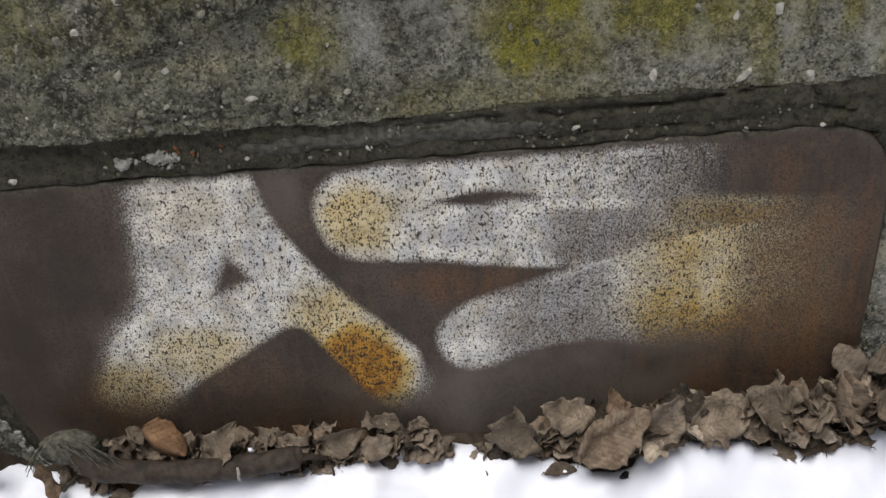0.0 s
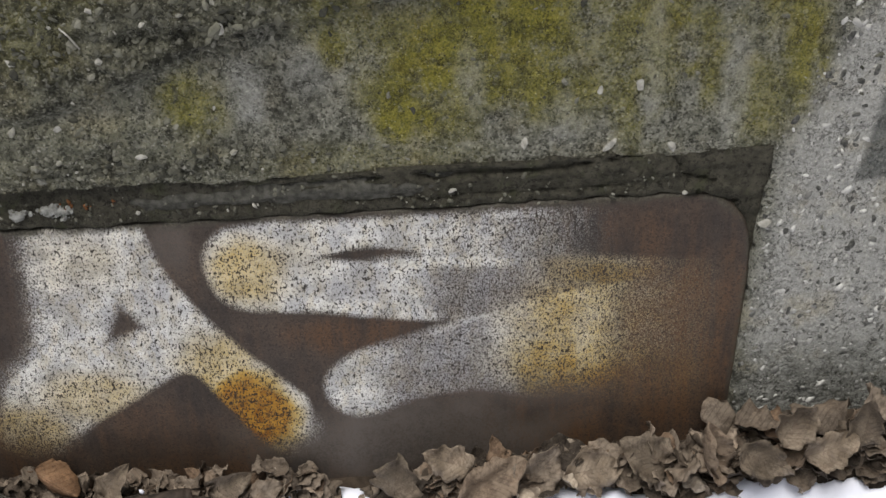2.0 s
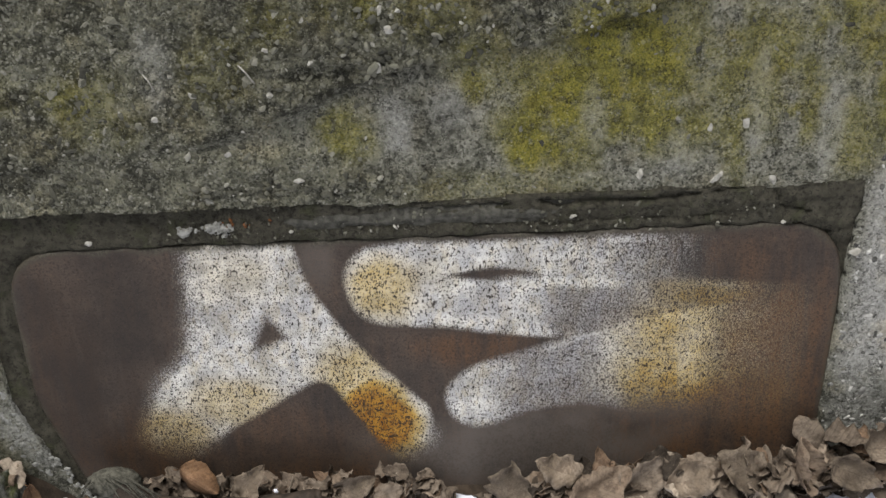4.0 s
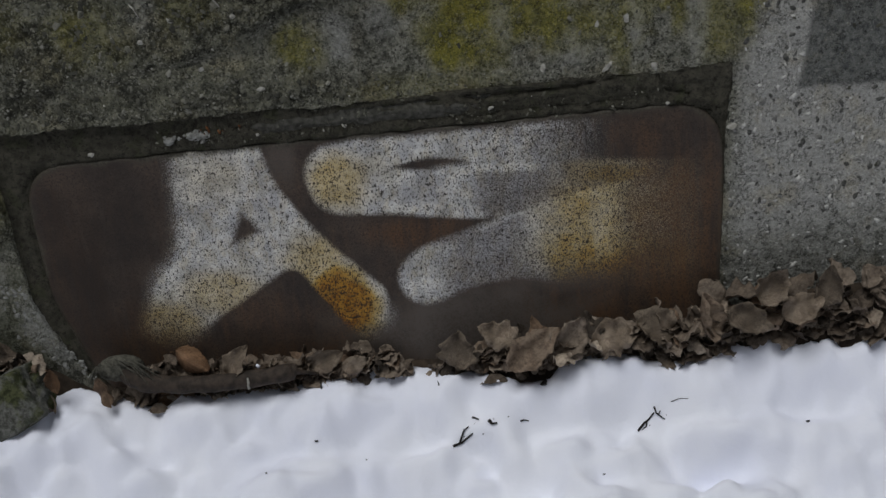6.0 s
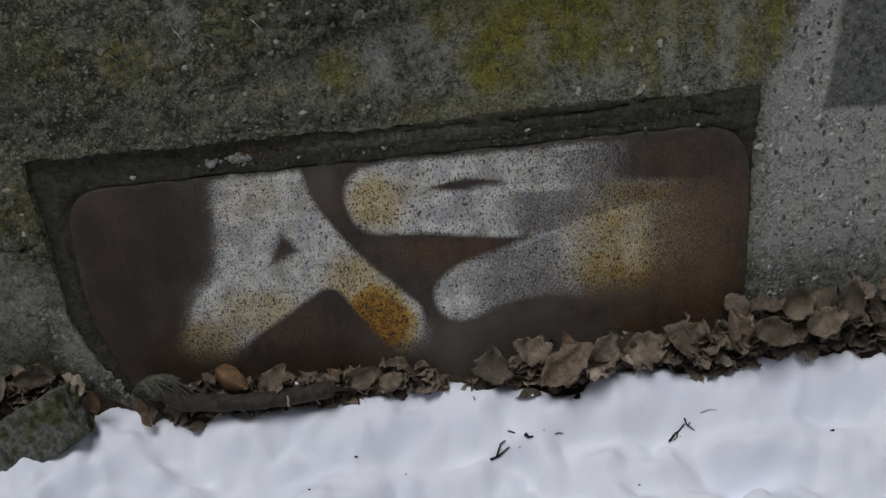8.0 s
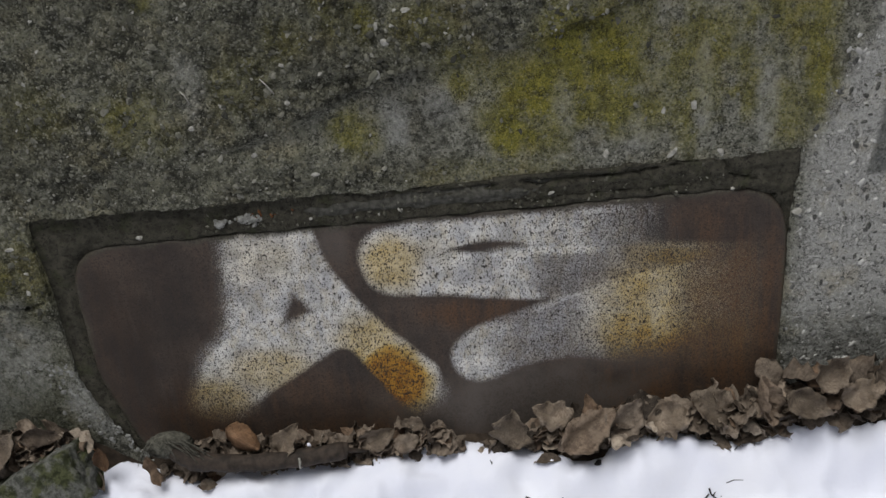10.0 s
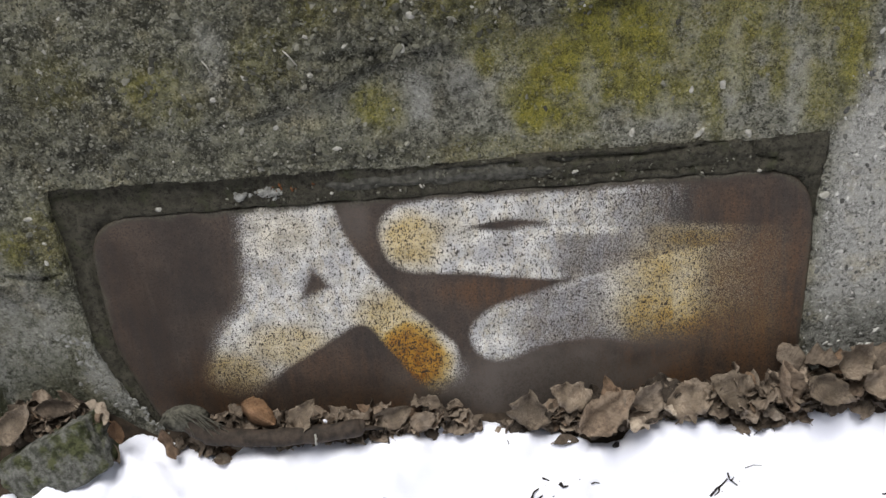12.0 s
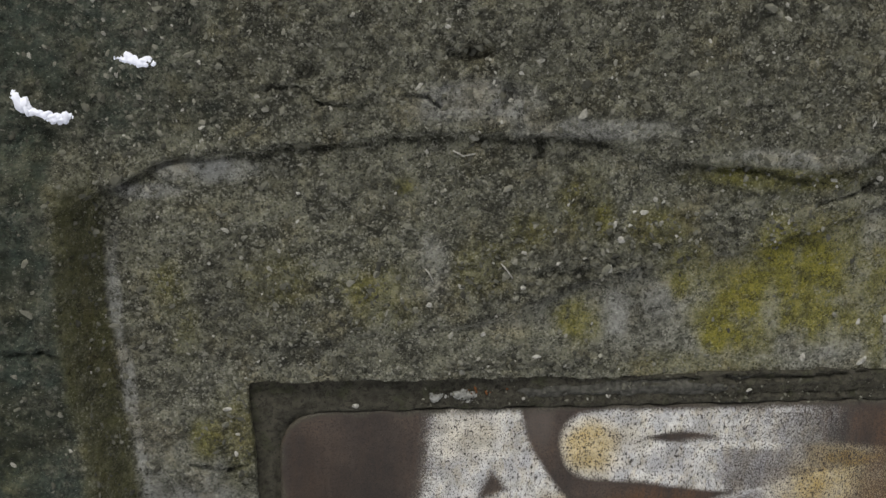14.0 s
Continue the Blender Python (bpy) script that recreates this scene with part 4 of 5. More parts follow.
tagged(part("rubble", pebbles("rubble", np.stack((mx, -0.001 + 0 * mx, mz), -1), 0.0010 + 0.0032 * rng.rand(260) ** 3, 0.7, 13), GRIT, hatch, "crumbled mortar bits along the top edge"), kind="stuff")
rx = np.linspace(-0.308, -0.255, 12)
tagged(part("rubble", pebbles("rubble", np.stack((rx, -0.001 + 0 * rx, 0.581 + rng.normal(0, 0.0025, 12)), -1), 0.0012 + 0.003 * rng.rand(12), 0.6, 15), LIME, hatch, "pale broken mortar bits"), kind="stuff")
rx = rng.uniform(-0.27, -0.185, 16)
tagged(part("rust_crumbs", pebbles("rust_crumbs", np.stack((rx, -0.001 + 0 * rx, 0.588 + rng.normal(0, 0.0035, 16)), -1), 0.0012 + 0.002 * rng.rand(16), 0.6, 16), RUST, hatch, "orange rust crumbs"), kind="stuff")
tx, tz = np.meshgrid(np.arange(-0.176, 0.225, 0.004), np.arange(0.575, 0.606, 0.002), indexing="ij")
td = signed(tx, tz, ((-0.176, 0.579), (-0.172, 0.599), (0.0, 0.601), (0.21, 0.597), (0.20, 0.583), (0.0, 0.581))) + 0.009 * fbm(tx, tz, 0.04, 190)
part("mortar_strip", sheet("mortar_strip", tx, 0.005 - 0.007 * ease(0.010, -0.008, td + 0.006 * fbm(tx, tz, 0.015, 191)) - 0.003 * fbm(tx, tz, 0.03, 193, 3, 0.7), tz), GREY_MORTAR, hatch, "grey smeared mortar strip")
lx, lz = np.meshgrid(np.arange(-0.318, -0.236, 0.0014), np.arange(0.568, 0.594, 0.0014), indexing="ij")
ld = np.minimum(np.hypot((lx + 0.298) / 0.016, (lz - 0.581) / 0.006), np.hypot((lx + 0.262) / 0.02, (lz - 0.582) / 0.007)) - 1 + 2.0 * fbm(lx, lz, 0.010, 196, 3, 0.7)
part("lime_smear", sheet("lime_smear", lx, 0.007 - 0.010 * ease(0.35, -0.25, ld) - 0.002 * fbm(lx, lz, 0.008, 198), lz), LIME, hatch, "flaking white lime smear on the mortar")
# crumbling pale skin beside the hatch's lower corner
kx = rng.uniform(0, 1, 420)
cx, cz = -0.632 + 0.085 * kx + rng.normal(0, 0.016, 420), 0.350 - 0.15 * kx + rng.normal(0, 0.016, 420)
ok = opening(cx, cz) > 0.004
cx, cz = cx[ok], cz[ok]
tagged(part("rubble", pebbles("rubble", np.stack((cx, 0.001 - wall_height(cx, cz), cz), -1), 0.0018 + 0.006 * rng.rand(len(cx)) ** 3, 0.3, 19), LIME, wall, "crumbling pale concrete skin", smooth=False), kind="stuff")
# broken pale edge at the hatch's lower corner
ex = np.linspace(0, 1, 60)
part("broken_edge", pebbles("broken_edge", np.stack((-0.562 + 0.062 * ex + rng.normal(0, 0.004, 60), 0.002 + 0 * ex, 0.235 - 0.095 * ex + rng.normal(0, 0.003, 60)), -1), 0.002 + 0.005 * rng.rand(60) ** 2, 0.5, 17), LIME, wall, "pale broken concrete edge", smooth=False)

# ---- the ground: soil bank, snow ----
BACK = math.tan(radians(TILT))


def soil_height(x, y):
    h = np.interp(y, (-60, -3, -1.2, -0.6, -0.35, -0.20, -0.10, -0.06, -0.02, 0.06, 0.3, 3, 60), (-0.2, -0.12, -0.10, -0.07, -0.035, 0.015, 0.068, 0.092, 0.118, 0.150, 0.16, 0.0, -0.1))
    h = h + 0.045 * ease(0.45, 0.75, x) * ease(-0.15, 0.05, y) + 0.02 * ease(0.1, 0.3, x) * ease(-0.15, 0.05, y) + 0.05 * ease(-0.50, -0.60, x) * ease(-0.10, 0.06, y)
    return h + 0.006 * fbm(x, y, 0.08, 150) * ease(-2, -0.3, y)


def snow_edge(x):
    return np.interp(x, (-1.6, -0.90, -0.775, -0.67, -0.585, -0.549, -0.504, -0.48, -0.40, -0.306, -0.16, -0.078, -0.015, 0.02, 0.08, 0.175, 0.231, 0.277, 0.331, 0.41, 0.50, 0.567, 0.60, 0.665, 0.80, 1.6),
                     (-0.16, -0.13, -0.075, -0.030, 0.006, 0.018, 0.026, 0.010, -0.004, 0.008, 0.012, 0.014, 0.028, 0.034, 0.012, -0.004, -0.030, -0.030, 0.004, -0.010, -0.022, -0.024, -0.016, -0.026, -0.038, -0.06))


def snow_height(x, y):
    gap = snow_edge(x) + 0.013 * fbm(x, y, 0.06, 160) + 0.011 * fbm(x, y, 0.024, 163) + 0.004 - y
    lumps = (0.050 * fbm(x * 0.75, y * 1.5, 0.14, 166, 2) + 0.045 * np.sqrt(fbm(x, y * 1.6, 0.11, 168, 2) ** 2 + 0.015)) * ease(0.0, 0.12, gap) + 0.018 * fbm(x, y, 0.05, 170, 2) * ease(0.0, 0.04, gap)
    lumps = lumps * ease(-1.5, -0.9, y) * ease(1.5, 1.25, np.abs(x))
    h = soil_height(x, y) + np.where(gap > 0, 0.024 * np.sqrt(np.clip(gap / 0.035, 0, 1)) - 0.006, np.maximum(-0.006 + gap * 1.2, -0.05)) + lumps
    for cx, cy, r, d in ((0.15, -0.135, 0.05, 0.006), (0.45, -0.115, 0.04, 0.005), (-0.42, -0.14, 0.10, -0.014), (-0.63, -0.075, 0.085, -0.024), (-0.74, -0.095, 0.10, -0.022), (-0.53, -0.05, 0.04, -0.010), (-0.70, -0.18, 0.06, -0.01), (0.50, -0.24, 0.05, 0.008)):
        h = h - d * ease(1.2, 0.4, np.hypot((x - cx) / r, (y - cy) / (r * 0.7)) + 0.3 * fbm(x, y, 0.04, 174))
    return h


sx = lines((-60, -6, 6), (-6, -1.3, 0.4), (-1.3, 1.3, 0.006), (1.3, 6, 0.4), (6, 60, 6))
GX, GY = np.meshgrid(sx, lines((-60, -6, 6), (-6, -1.2, 0.3), (-1.2, -0.4, 0.02), (-0.4, 0.12, 0.006), (0.12, 0.5, 0.05), (0.5, 6, 0.5), (6, 66, 6)), indexing="ij")
cover_z = snow_height(GX, GY)
ground = part("ground", sheet("ground", GX, GY, np.where(snow_edge(GX) - GY > 0.025, np.minimum(soil_height(GX, GY), cover_z - 0.012), soil_height(GX, GY))), SOIL, None, "dark damp soil and leaf mould at the wall's foot")
tagged(ground, category="ground", kind="structure")
snow = part("snow", sheet("snow", GX, GY, cover_z), SNOW, None, "old white snow banked against the wall's foot")
tagged(snow, category="snow", kind="structure")


def ground_at(x, y):
    return float(soil_height(np.array(x), np.array(y)))


def snow_at(x, y):
    return float(snow_height(np.array(x), np.array(y)))


# ---- leaves ----
def leaf_meshes(seed, lobes, length, width, curl, fold, crumple):
    """A dry leaf: a curled blade with a thick midrib, and its stalk."""
    r = np.random.RandomState(seed)
    n, k = 22, 11
    t = np.linspace(0, 1, n)
    half = np.sin(np.pi * np.clip(t, 0, 1) ** r.uniform(0.7, 1.0)) ** 0.7 * (1 - 0.2 * t)
    half = half * (1 + 0.65 * lobes * np.sin(t * math.pi * 2 * r.uniform(2.6, 3.6) + r.uniform(0, 6))) + 0.02
    half = half * (1 + 0.05 * r.uniform(-1, 1, n))
    roll, twist, bow = r.uniform(-0.9, 1.1, 2), r.uniform(-0.35, 0.35), r.uniform(-0.08, 0.08)
    bm = bmesh.new()
    top, bot = [], []
    ph = r.uniform(0, 6, 6)
    for i in range(n):
        a, b = [], []
        for j in range(k):
            s = (j / (k - 1)) * 2 - 1
            lx, ly = s * half[i] * width / 2 * (1 + 0.06 * r.uniform(-1, 1) * (abs(s) == 1)) + bow * length * (2 * t[i] - 1) ** 2, (t[i] - 0.5) * length
            z = fold * abs(s) ** 1.5 * half[i] * width * 0.5 + curl * ((t[i] - 0.5) ** 2) * length * 2
            z += 1.5 * crumple * (math.sin(lx * 130 + ph[0] + ly * 60) * math.sin(ly * 110 + ph[1]) + 0.6 * math.sin(ly * 230 + ph[2]) * s + 0.5 * math.sin(lx * 260 + ph[3])) * (0.25 + abs(s))
            z += roll[int(s > 0)] * abs(s) ** 4 * half[i] * width * 0.28 + twist * s * (t[i] - 0.5) * width
            rib = 0.0007 * math.exp(-(s / 0.10) ** 2)
            a.append(bm.verts.new((lx, ly, z + 0.0003 + rib)))
            b.append(bm.verts.new((lx, ly, z - 0.0003 - rib)))
        top.append(a), bot.append(b)
    for i in range(n - 1):
        for j in range(k - 1):
            bm.faces.new((top[i][j], top[i][j + 1], top[i + 1][j + 1], top[i + 1][j]))
            bm.faces.new((bot[i][j], bot[i + 1][j], bot[i + 1][j + 1], bot[i][j + 1]))
        bm.faces.new((top[i][0], top[i + 1][0], bot[i + 1][0], bot[i][0]))
        bm.faces.new((top[i][-1], bot[i][-1], bot[i + 1][-1], top[i + 1][-1]))
    for q in (0, n - 1):
        for j in range(k - 1):
            f = (top[q][j], bot[q][j], bot[q][j + 1], top[q][j + 1])
            bm.faces.new(f if q == 0 else f[::-1])
    blade = bpy.data.meshes.new("fallen_leaf")
    bm.to_mesh(blade)
    bm.free()
    bm = bmesh.new()
    z0 = curl * 0.25 * length * 2
    tube(bm, [(0, -length * 0.48, z0), (0.002, -length * 0.52, z0 + 0.002), (0.004, -length * 0.57, z0 + 0.001)], (0.0012, 0.0009, 0.001), 5)
    stalk = bpy.data.meshes.new("stalk")
    bm.to_mesh(stalk)
    bm.free()
    return blade, stalk


def leaf_thing(meshes, material, label):
    blade, stalk = (d.copy() for d in meshes)
    for d in (blade, stalk):
        d.materials.append(material)
    ob = part("fallen_leaf", blade, material, None, label)
    part("stalk", stalk, material, ob)
    return tagged(ob, category="leaf", group="leaf litter at the wall")


SHAPES = [leaf_meshes(s, lo, le, wi, cu, fo, cr) for s, lo, le, wi, cu, fo, cr in (
    (1, 0.20, 0.080, 0.055, 0.10, 0.25, 0.0022), (2, 0.05, 0.070, 0.052, -0.25, 0.15, 0.0028), (3, 0.24, 0.085, 0.060, 0.25, -0.2, 0.0025),
    (4, 0.04, 0.065, 0.048, 0.45, 0.5, 0.002), (5, 0.12, 0.075, 0.060, -0.4, -0.3, 0.003), (6, 0.03, 0.060, 0.040, 0.15, 0.9, 0.002),
    (7, 0.18, 0.072, 0.050, -0.15, 0.5, 0.0035), (8, 0.06, 0.082, 0.064, 0.3, 0.1, 0.003), (9, 0.22, 0.068, 0.05, 0.5, -0.6, 0.0025), (10, 0.08, 0.055, 0.045, -0.5, 0.7, 0.0025))]
LEAVES = [leaf_thing(s, LEAF, "dry curled brown leaf in the litter by the wall") for s in SHAPES]
fresh = set(range(len(LEAVES)))


def lay(index, m, scale=1.0):
    """Puts a leaf of one of the ten shapes at a pose."""
    m = m @ Matrix.Scale(scale, 4)
    if index in fresh:
        fresh.discard(index)
        LEAVES[index].matrix_basis = m
        return LEAVES[index]
    ob = copy_thing(LEAVES[index], m)
    ob.matrix_basis = m
    return ob


rng = np.random.RandomState(21)
loose = []
for count, x0, x1, lift, scale in ((40, -0.745, -0.615, 0.040, 0.72), (66, -0.48, 0.16, 0.016, 0.62), (190, 0.16, 0.60, 0.052, 0.72), (150, 0.55, 1.05, 0.066, 0.80)):
    for _ in range(count):
        x, s = rng.uniform(x0, x1), rng.rand() * (0.3 if x1 < -0.5 else 1.0)
        front = float(snow_edge(np.array(x)))
        wall_y = 0.150 * BACK - 0.015
        y = wall_y + (front + 0.010 - wall_y) * s
        z = ground_at(x, y) + 0.006 + lift * rng.rand() * (1 - 0.55 * s)
        y = min(y, z * BACK - 0.022 - 0.014 * scale)
        lean = rng.uniform(-10, 70 - 40 * s)
        m = pose(x, y, z, lean, rng.uniform(-30, 30), rng.uniform(-75, 75)) if rng.rand() < 0.62 else pose(x, y, z, -lean, rng.uniform(-30, 30), 180 + rng.uniform(-75, 75))
        kind, grow = rng.randint(len(LEAVES)), scale * rng.uniform(0.6, 1.25) * (1 - 0.3 * s)
        if s < 0.45 and x1 > -0.5:
            loose.append((kind, m @ Matrix.Scale(grow, 4)))
        else:
            lay(kind, m, grow)
for _ in range(46):
    x = rng.uniform(0.42, 1.0)
    y = float(snow_edge(np.array(x))) + rng.uniform(-0.004, 0.022)
    lay(rng.randint(len(LEAVES)), pose(x, y, max(ground_at(x, y), snow_at(x, y)) + 0.008, rng.uniform(5, 45), rng.uniform(-25, 25), rng.uniform(-80, 80)), rng.uniform(0.5, 0.8))
for _ in range(110):
    x, k = rng.uniform(-0.43, 0.02), rng.rand()
    p = LEAN @ Vector((x, -0.016 - 0.022 * k, 0.190 - 0.03 * k - 0.02 * rng.rand() + 0.01 * ease(-0.3, -0.45, x)))
    loose.append((rng.randint(len(SHAPES)), pose(*p, rng.uniform(0, 60), rng.uniform(-40, 40), rng.uniform(-180, 180)) @ Matrix.Scale(rng.uniform(0.36, 0.62), 4)))
for _ in range(60):
    x, k = rng.uniform(-0.735, -0.600), rng.rand()
    p = LEAN @ Vector((x, -0.020 - 0.03 * k, 0.232 - 0.030 * k - 0.015 * rng.rand()))
    loose.append((rng.randint(len(SHAPES)), pose(*p, rng.uniform(0, 60), rng.uniform(-40, 40), rng.uniform(-180, 180)) @ Matrix.Scale(rng.uniform(0.6, 0.95), 4)))
for _ in range(60):
    x = rng.uniform(0.15, 1.0)
    p = LEAN @ Vector((x, -0.022 - 0.05 * rng.rand(), 0.15 + 0.03 * ease(0.4, 0.75, x) + 0.03 * rng.rand()))
    loose.append((rng.randint(len(SHAPES)), pose(*p, rng.uniform(0, 60), rng.uniform(-40, 40), rng.uniform(-180, 180)) @ Matrix.Scale(rng.uniform(0.5, 0.8), 4)))


def joined_leaves(placed):
    """The small broken leaves between the others, as one mesh."""
    vs, fs, base = [], [], 0
    for k, m in placed:
        d = SHAPES[k][0]
        co = np.empty(len(d.vertices) * 3)
        d.vertices.foreach_get("co", co)
        vs.append(co.reshape(-1, 3) @ np.array(m.to_3x3()).T + np.array(m.translation))
        fs += [[i + base for i in f.vertices] for f in d.polygons]
        base += len(d.vertices)
    data = bpy.data.meshes.new("leaf_litter")
    data.from_pydata(np.concatenate(vs).tolist(), [], fs)
    return data


litter = part("leaf_litter", joined_leaves(loose), LITTER, None, "broken dry brown leaf litter packed at the wall's foot")
tagged(litter, category="leaf litter", kind="stuff")


def on_wall(x, y, z, rx=0, ry=0, rz=0):
    """A world pose at a place given in the wall's own plane."""
    p = LEAN @ Vector((x, y, z))
    return pose(p.x, p.y, p.z, rx, ry, rz)


def lie(x, y, z, along, face):
    """A world pose for a leaf at a place in the wall's plane: where its tip points and which way its face looks."""
    a = Vector(along).normalized()
    f = Vector(face)
    f = (f - a * f.dot(a)).normalized()
    m = Matrix((a.cross(f), a, f)).transposed().to_4x4()
    return Matrix.Translation(LEAN @ Vector((x, y, z - (y + 0.03) * 0.65))) @ m


def on_snow(x, y, along, face):
    """The same for a leaf that lies on the snow at world x, y."""
    m = lie(0, 0, 0, along, face)
    m.translation = (x, y, snow_at(x, y) + 0.004)
    return m


# larger leaves that stand out of the litter
CAM = (0, -0.75, 0.65)
SPECIAL = (
    (leaf_meshes(31, 0.05, 0.078, 0.052, -0.10, -1.5, 0.0010), TAN_LEAF, "curled orange-brown leaf lying over the pipe", lie(-0.325, -0.050, 0.192, (0.75, -0.3, -0.45), CAM)),
    (leaf_meshes(32, 0.05, 0.080, 0.050, -0.35, 0.5, 0.0022), PALE_LEAF, "pale tan curled leaf beside the pipe end", lie(-0.100, -0.040, 0.170, (0.85, 0.1, 0.3), CAM)),
    (leaf_meshes(33, 0.20, 0.075, 0.075, 0.10, 0.15, 0.0022), PALE_LEAF, "broad lobed tan leaf propped upright on snow", lie(0.128, -0.045, 0.172, (0.1, 0.35, 0.9), (0.1, -0.8, 0.5))),
    (leaf_meshes(34, 0.24, 0.080, 0.055, 0.40, 0.35, 0.0028), PALE_LEAF, "pale torn leaf with raised tip", lie(0.195, -0.042, 0.192, (-0.8, 0.1, 0.35), (0.2, -0.6, 0.8))),
    (leaf_meshes(35, 0.12, 0.125, 0.070, 0.20, 0.8, 0.0034), LEAF, "long folded brown leaf in the litter", lie(0.258, -0.062, 0.158, (0.8, 0.3, 0.45), CAM)),
    (leaf_meshes(36, 0.16, 0.110, 0.075, 0.10, 0.6, 0.0036), LEAF, "long folded brown leaf in the litter", lie(0.320, -0.056, 0.166, (0.6, 0.3, 0.6), (0.2, -0.7, 0.7))),
    (leaf_meshes(37, 0.18, 0.095, 0.080, -0.20, 0.3, 0.0042), PALE_LEAF, "broad pale brown leaf against the hatch", lie(0.470, -0.050, 0.184, (-0.7, 0.2, 0.5), (-0.2, -0.6, 0.8))),
    (leaf_meshes(52, 0.14, 0.095, 0.070, -0.25, 0.3, 0.004), PALE_LEAF, "broad crumpled tan leaf lying in the litter", lie(0.395, -0.060, 0.166, (0.9, 0.1, 0.1), (0.1, -0.6, 0.8))),
    (leaf_meshes(53, 0.10, 0.090, 0.065, -0.30, 0.4, 0.004), LEAF, "curled brown leaf against the hatch", lie(0.355, -0.035, 0.192, (0.9, 0.2, 0.2), (0.1, -0.5, 0.8))),
    (leaf_meshes(54, 0.10, 0.090, 0.062, 0.35, 0.5, 0.004), PALE_LEAF, "broad pale brown leaf hanging over snow", lie(0.615, -0.080, 0.172, (0.8, -0.2, -0.3), CAM)),
    (leaf_meshes(38, 0.04, 0.095, 0.055, 0.15, 0.9, 0.002), LEAF, "folded dark brown leaf standing on edge", lie(0.545, -0.055, 0.192, (-0.1, 0.25, 0.95), (0.7, -0.7, 0.2))),
    (leaf_meshes(39, 0.14, 0.080, 0.062, 0.35, 0.4, 0.004), PALE_LEAF, "crumpled pale brown leaf on the pile", lie(0.660, -0.070, 0.232, (0.5, 0.2, 0.6), CAM)),
    (leaf_meshes(40, 0.12, 0.085, 0.060, -0.35, 0.5, 0.004), PALE_LEAF, "broad pale brown leaf on the pile", lie(0.705, -0.088, 0.185, (0.8, 0.1, 0.3), CAM)),
    (leaf_meshes(47, 0.10, 0.085, 0.055, 0.25, 0.4, 0.003), PALE_LEAF, "upright pale brown leaf on the pile", lie(0.755, -0.070, 0.225, (0.1, 0.2, 0.9), (-0.4, -0.8, 0.3))),
    (leaf_meshes(41, 0.05, 0.105, 0.058, 0.35, 0.5, 0.0025), PALE_LEAF, "curled reddish brown leaf in the corner", lie(-0.725, -0.060, 0.205, (0.7, 0.3, 0.55), CAM)),
    (leaf_meshes(42, 0.05, 0.075, 0.040, 0.30, 0.6, 0.0035), LEAF, "curled brown leaf above the stone", lie(-0.655, -0.045, 0.232, (0.9, 0.1, -0.1), CAM)),
    (leaf_meshes(43, 0.03, 0.046, 0.030, 0.12, 0.4, 0.0010), TAN_LEAF, "small curled brown leaf below the pipe", on_snow(-0.378, -0.006, (0.9, 0, 0.1), (0, -0.5, 0.85))),
    (leaf_meshes(44, 0.03, 0.038, 0.028, 0.12, 0.4, 0.0010), LEAF, "small dark leaf sunk in snow", on_snow(-0.395, -0.022, (0.9, -0.1, 0), (0, -0.4, 0.9))),
    (leaf_meshes(45, 0.05, 0.050, 0.024, -0.20, 0.3, 0.0015), LEAF, "dark leaf half sunk in the snow", on_snow(0.188, -0.036, (0.95, 0, 0.1), (0, -0.4, 0.9))),
    (leaf_meshes(46, 0.05, 0.050, 0.030, 0.30, 0.7, 0.0025), TAN_LEAF, "curled red-brown leaf beside the stone", lie(-0.567, -0.050, 0.178, (0.15, -0.3, -0.9), (0.4, -0.8, 0.3))),
    (leaf_meshes(48, 0.05, 0.065, 0.034, 0.30, 0.7, 0.0025), LEAF, "curled dark leaf at the edge of the snow", lie(-0.475, -0.055, 0.150, (0.3, -0.4, -0.8), (-0.3, -0.8, 0.3))),
    (leaf_meshes(51, 0.05, 0.050, 0.030, 0.40, 0.8, 0.0025), LEAF, "small dark curled leaf sunk in snow", on_snow(-0.575, -0.030, (0.4, -0.6, 0), (0.3, -0.5, 0.8))),
    (leaf_meshes(49, 0.10, 0.070, 0.052, -0.30, 0.4, 0.003), PALE_LEAF, "crumpled grey-brown leaf behind the pipe", lie(-0.250, -0.045, 0.186, (0.5, 0.2, 0.6), CAM)),
    (leaf_meshes(50, 0.05, 0.055, 0.040, -0.30, 0.3, 0.003), LEAF, "small brown leaf on the snow's edge", lie(-0.048, -0.045, 0.160, (0.8, 0.1, 0.2), CAM)),
)
for meshes, material, label, m in SPECIAL:
    leaf_thing(meshes, material, label).matrix_basis = m @ Matrix.Scale(0.88, 4)

# ---- bent pipe with dry grass over its end ----
pipe = new("bent_pipe")
pipe.matrix_basis = on_wall(-0.30, -0.058, 0.166, -TILT)
tagged(pipe, "dirty brown bent pipe lying in leaves on the snow", "pipe")
bm = bmesh.new()
course = [(0.148, 0.004, 0.006), (0.10, 0, 0.002), (0.05, -0.002, 0), (0.0, -0.003, 0.0), (-0.05, -0.003, 0.003), (-0.10, 0.0, 0.010), (-0.128, 0.008, 0.022), (-0.140, 0.024, 0.030)]
fine_course, girth = [], []
for a, b in zip(course, course[1:]):
    for k in np.linspace(0, 1, 5)[:-1]:
        fine_course.append([p * (1 - k) + q * k for p, q in zip(a, b)])
        girth.append(0.0150 + 0.0009 * math.sin(len(girth) * 1.3) + 0.0008 * math.sin(len(girth) * 3.1))
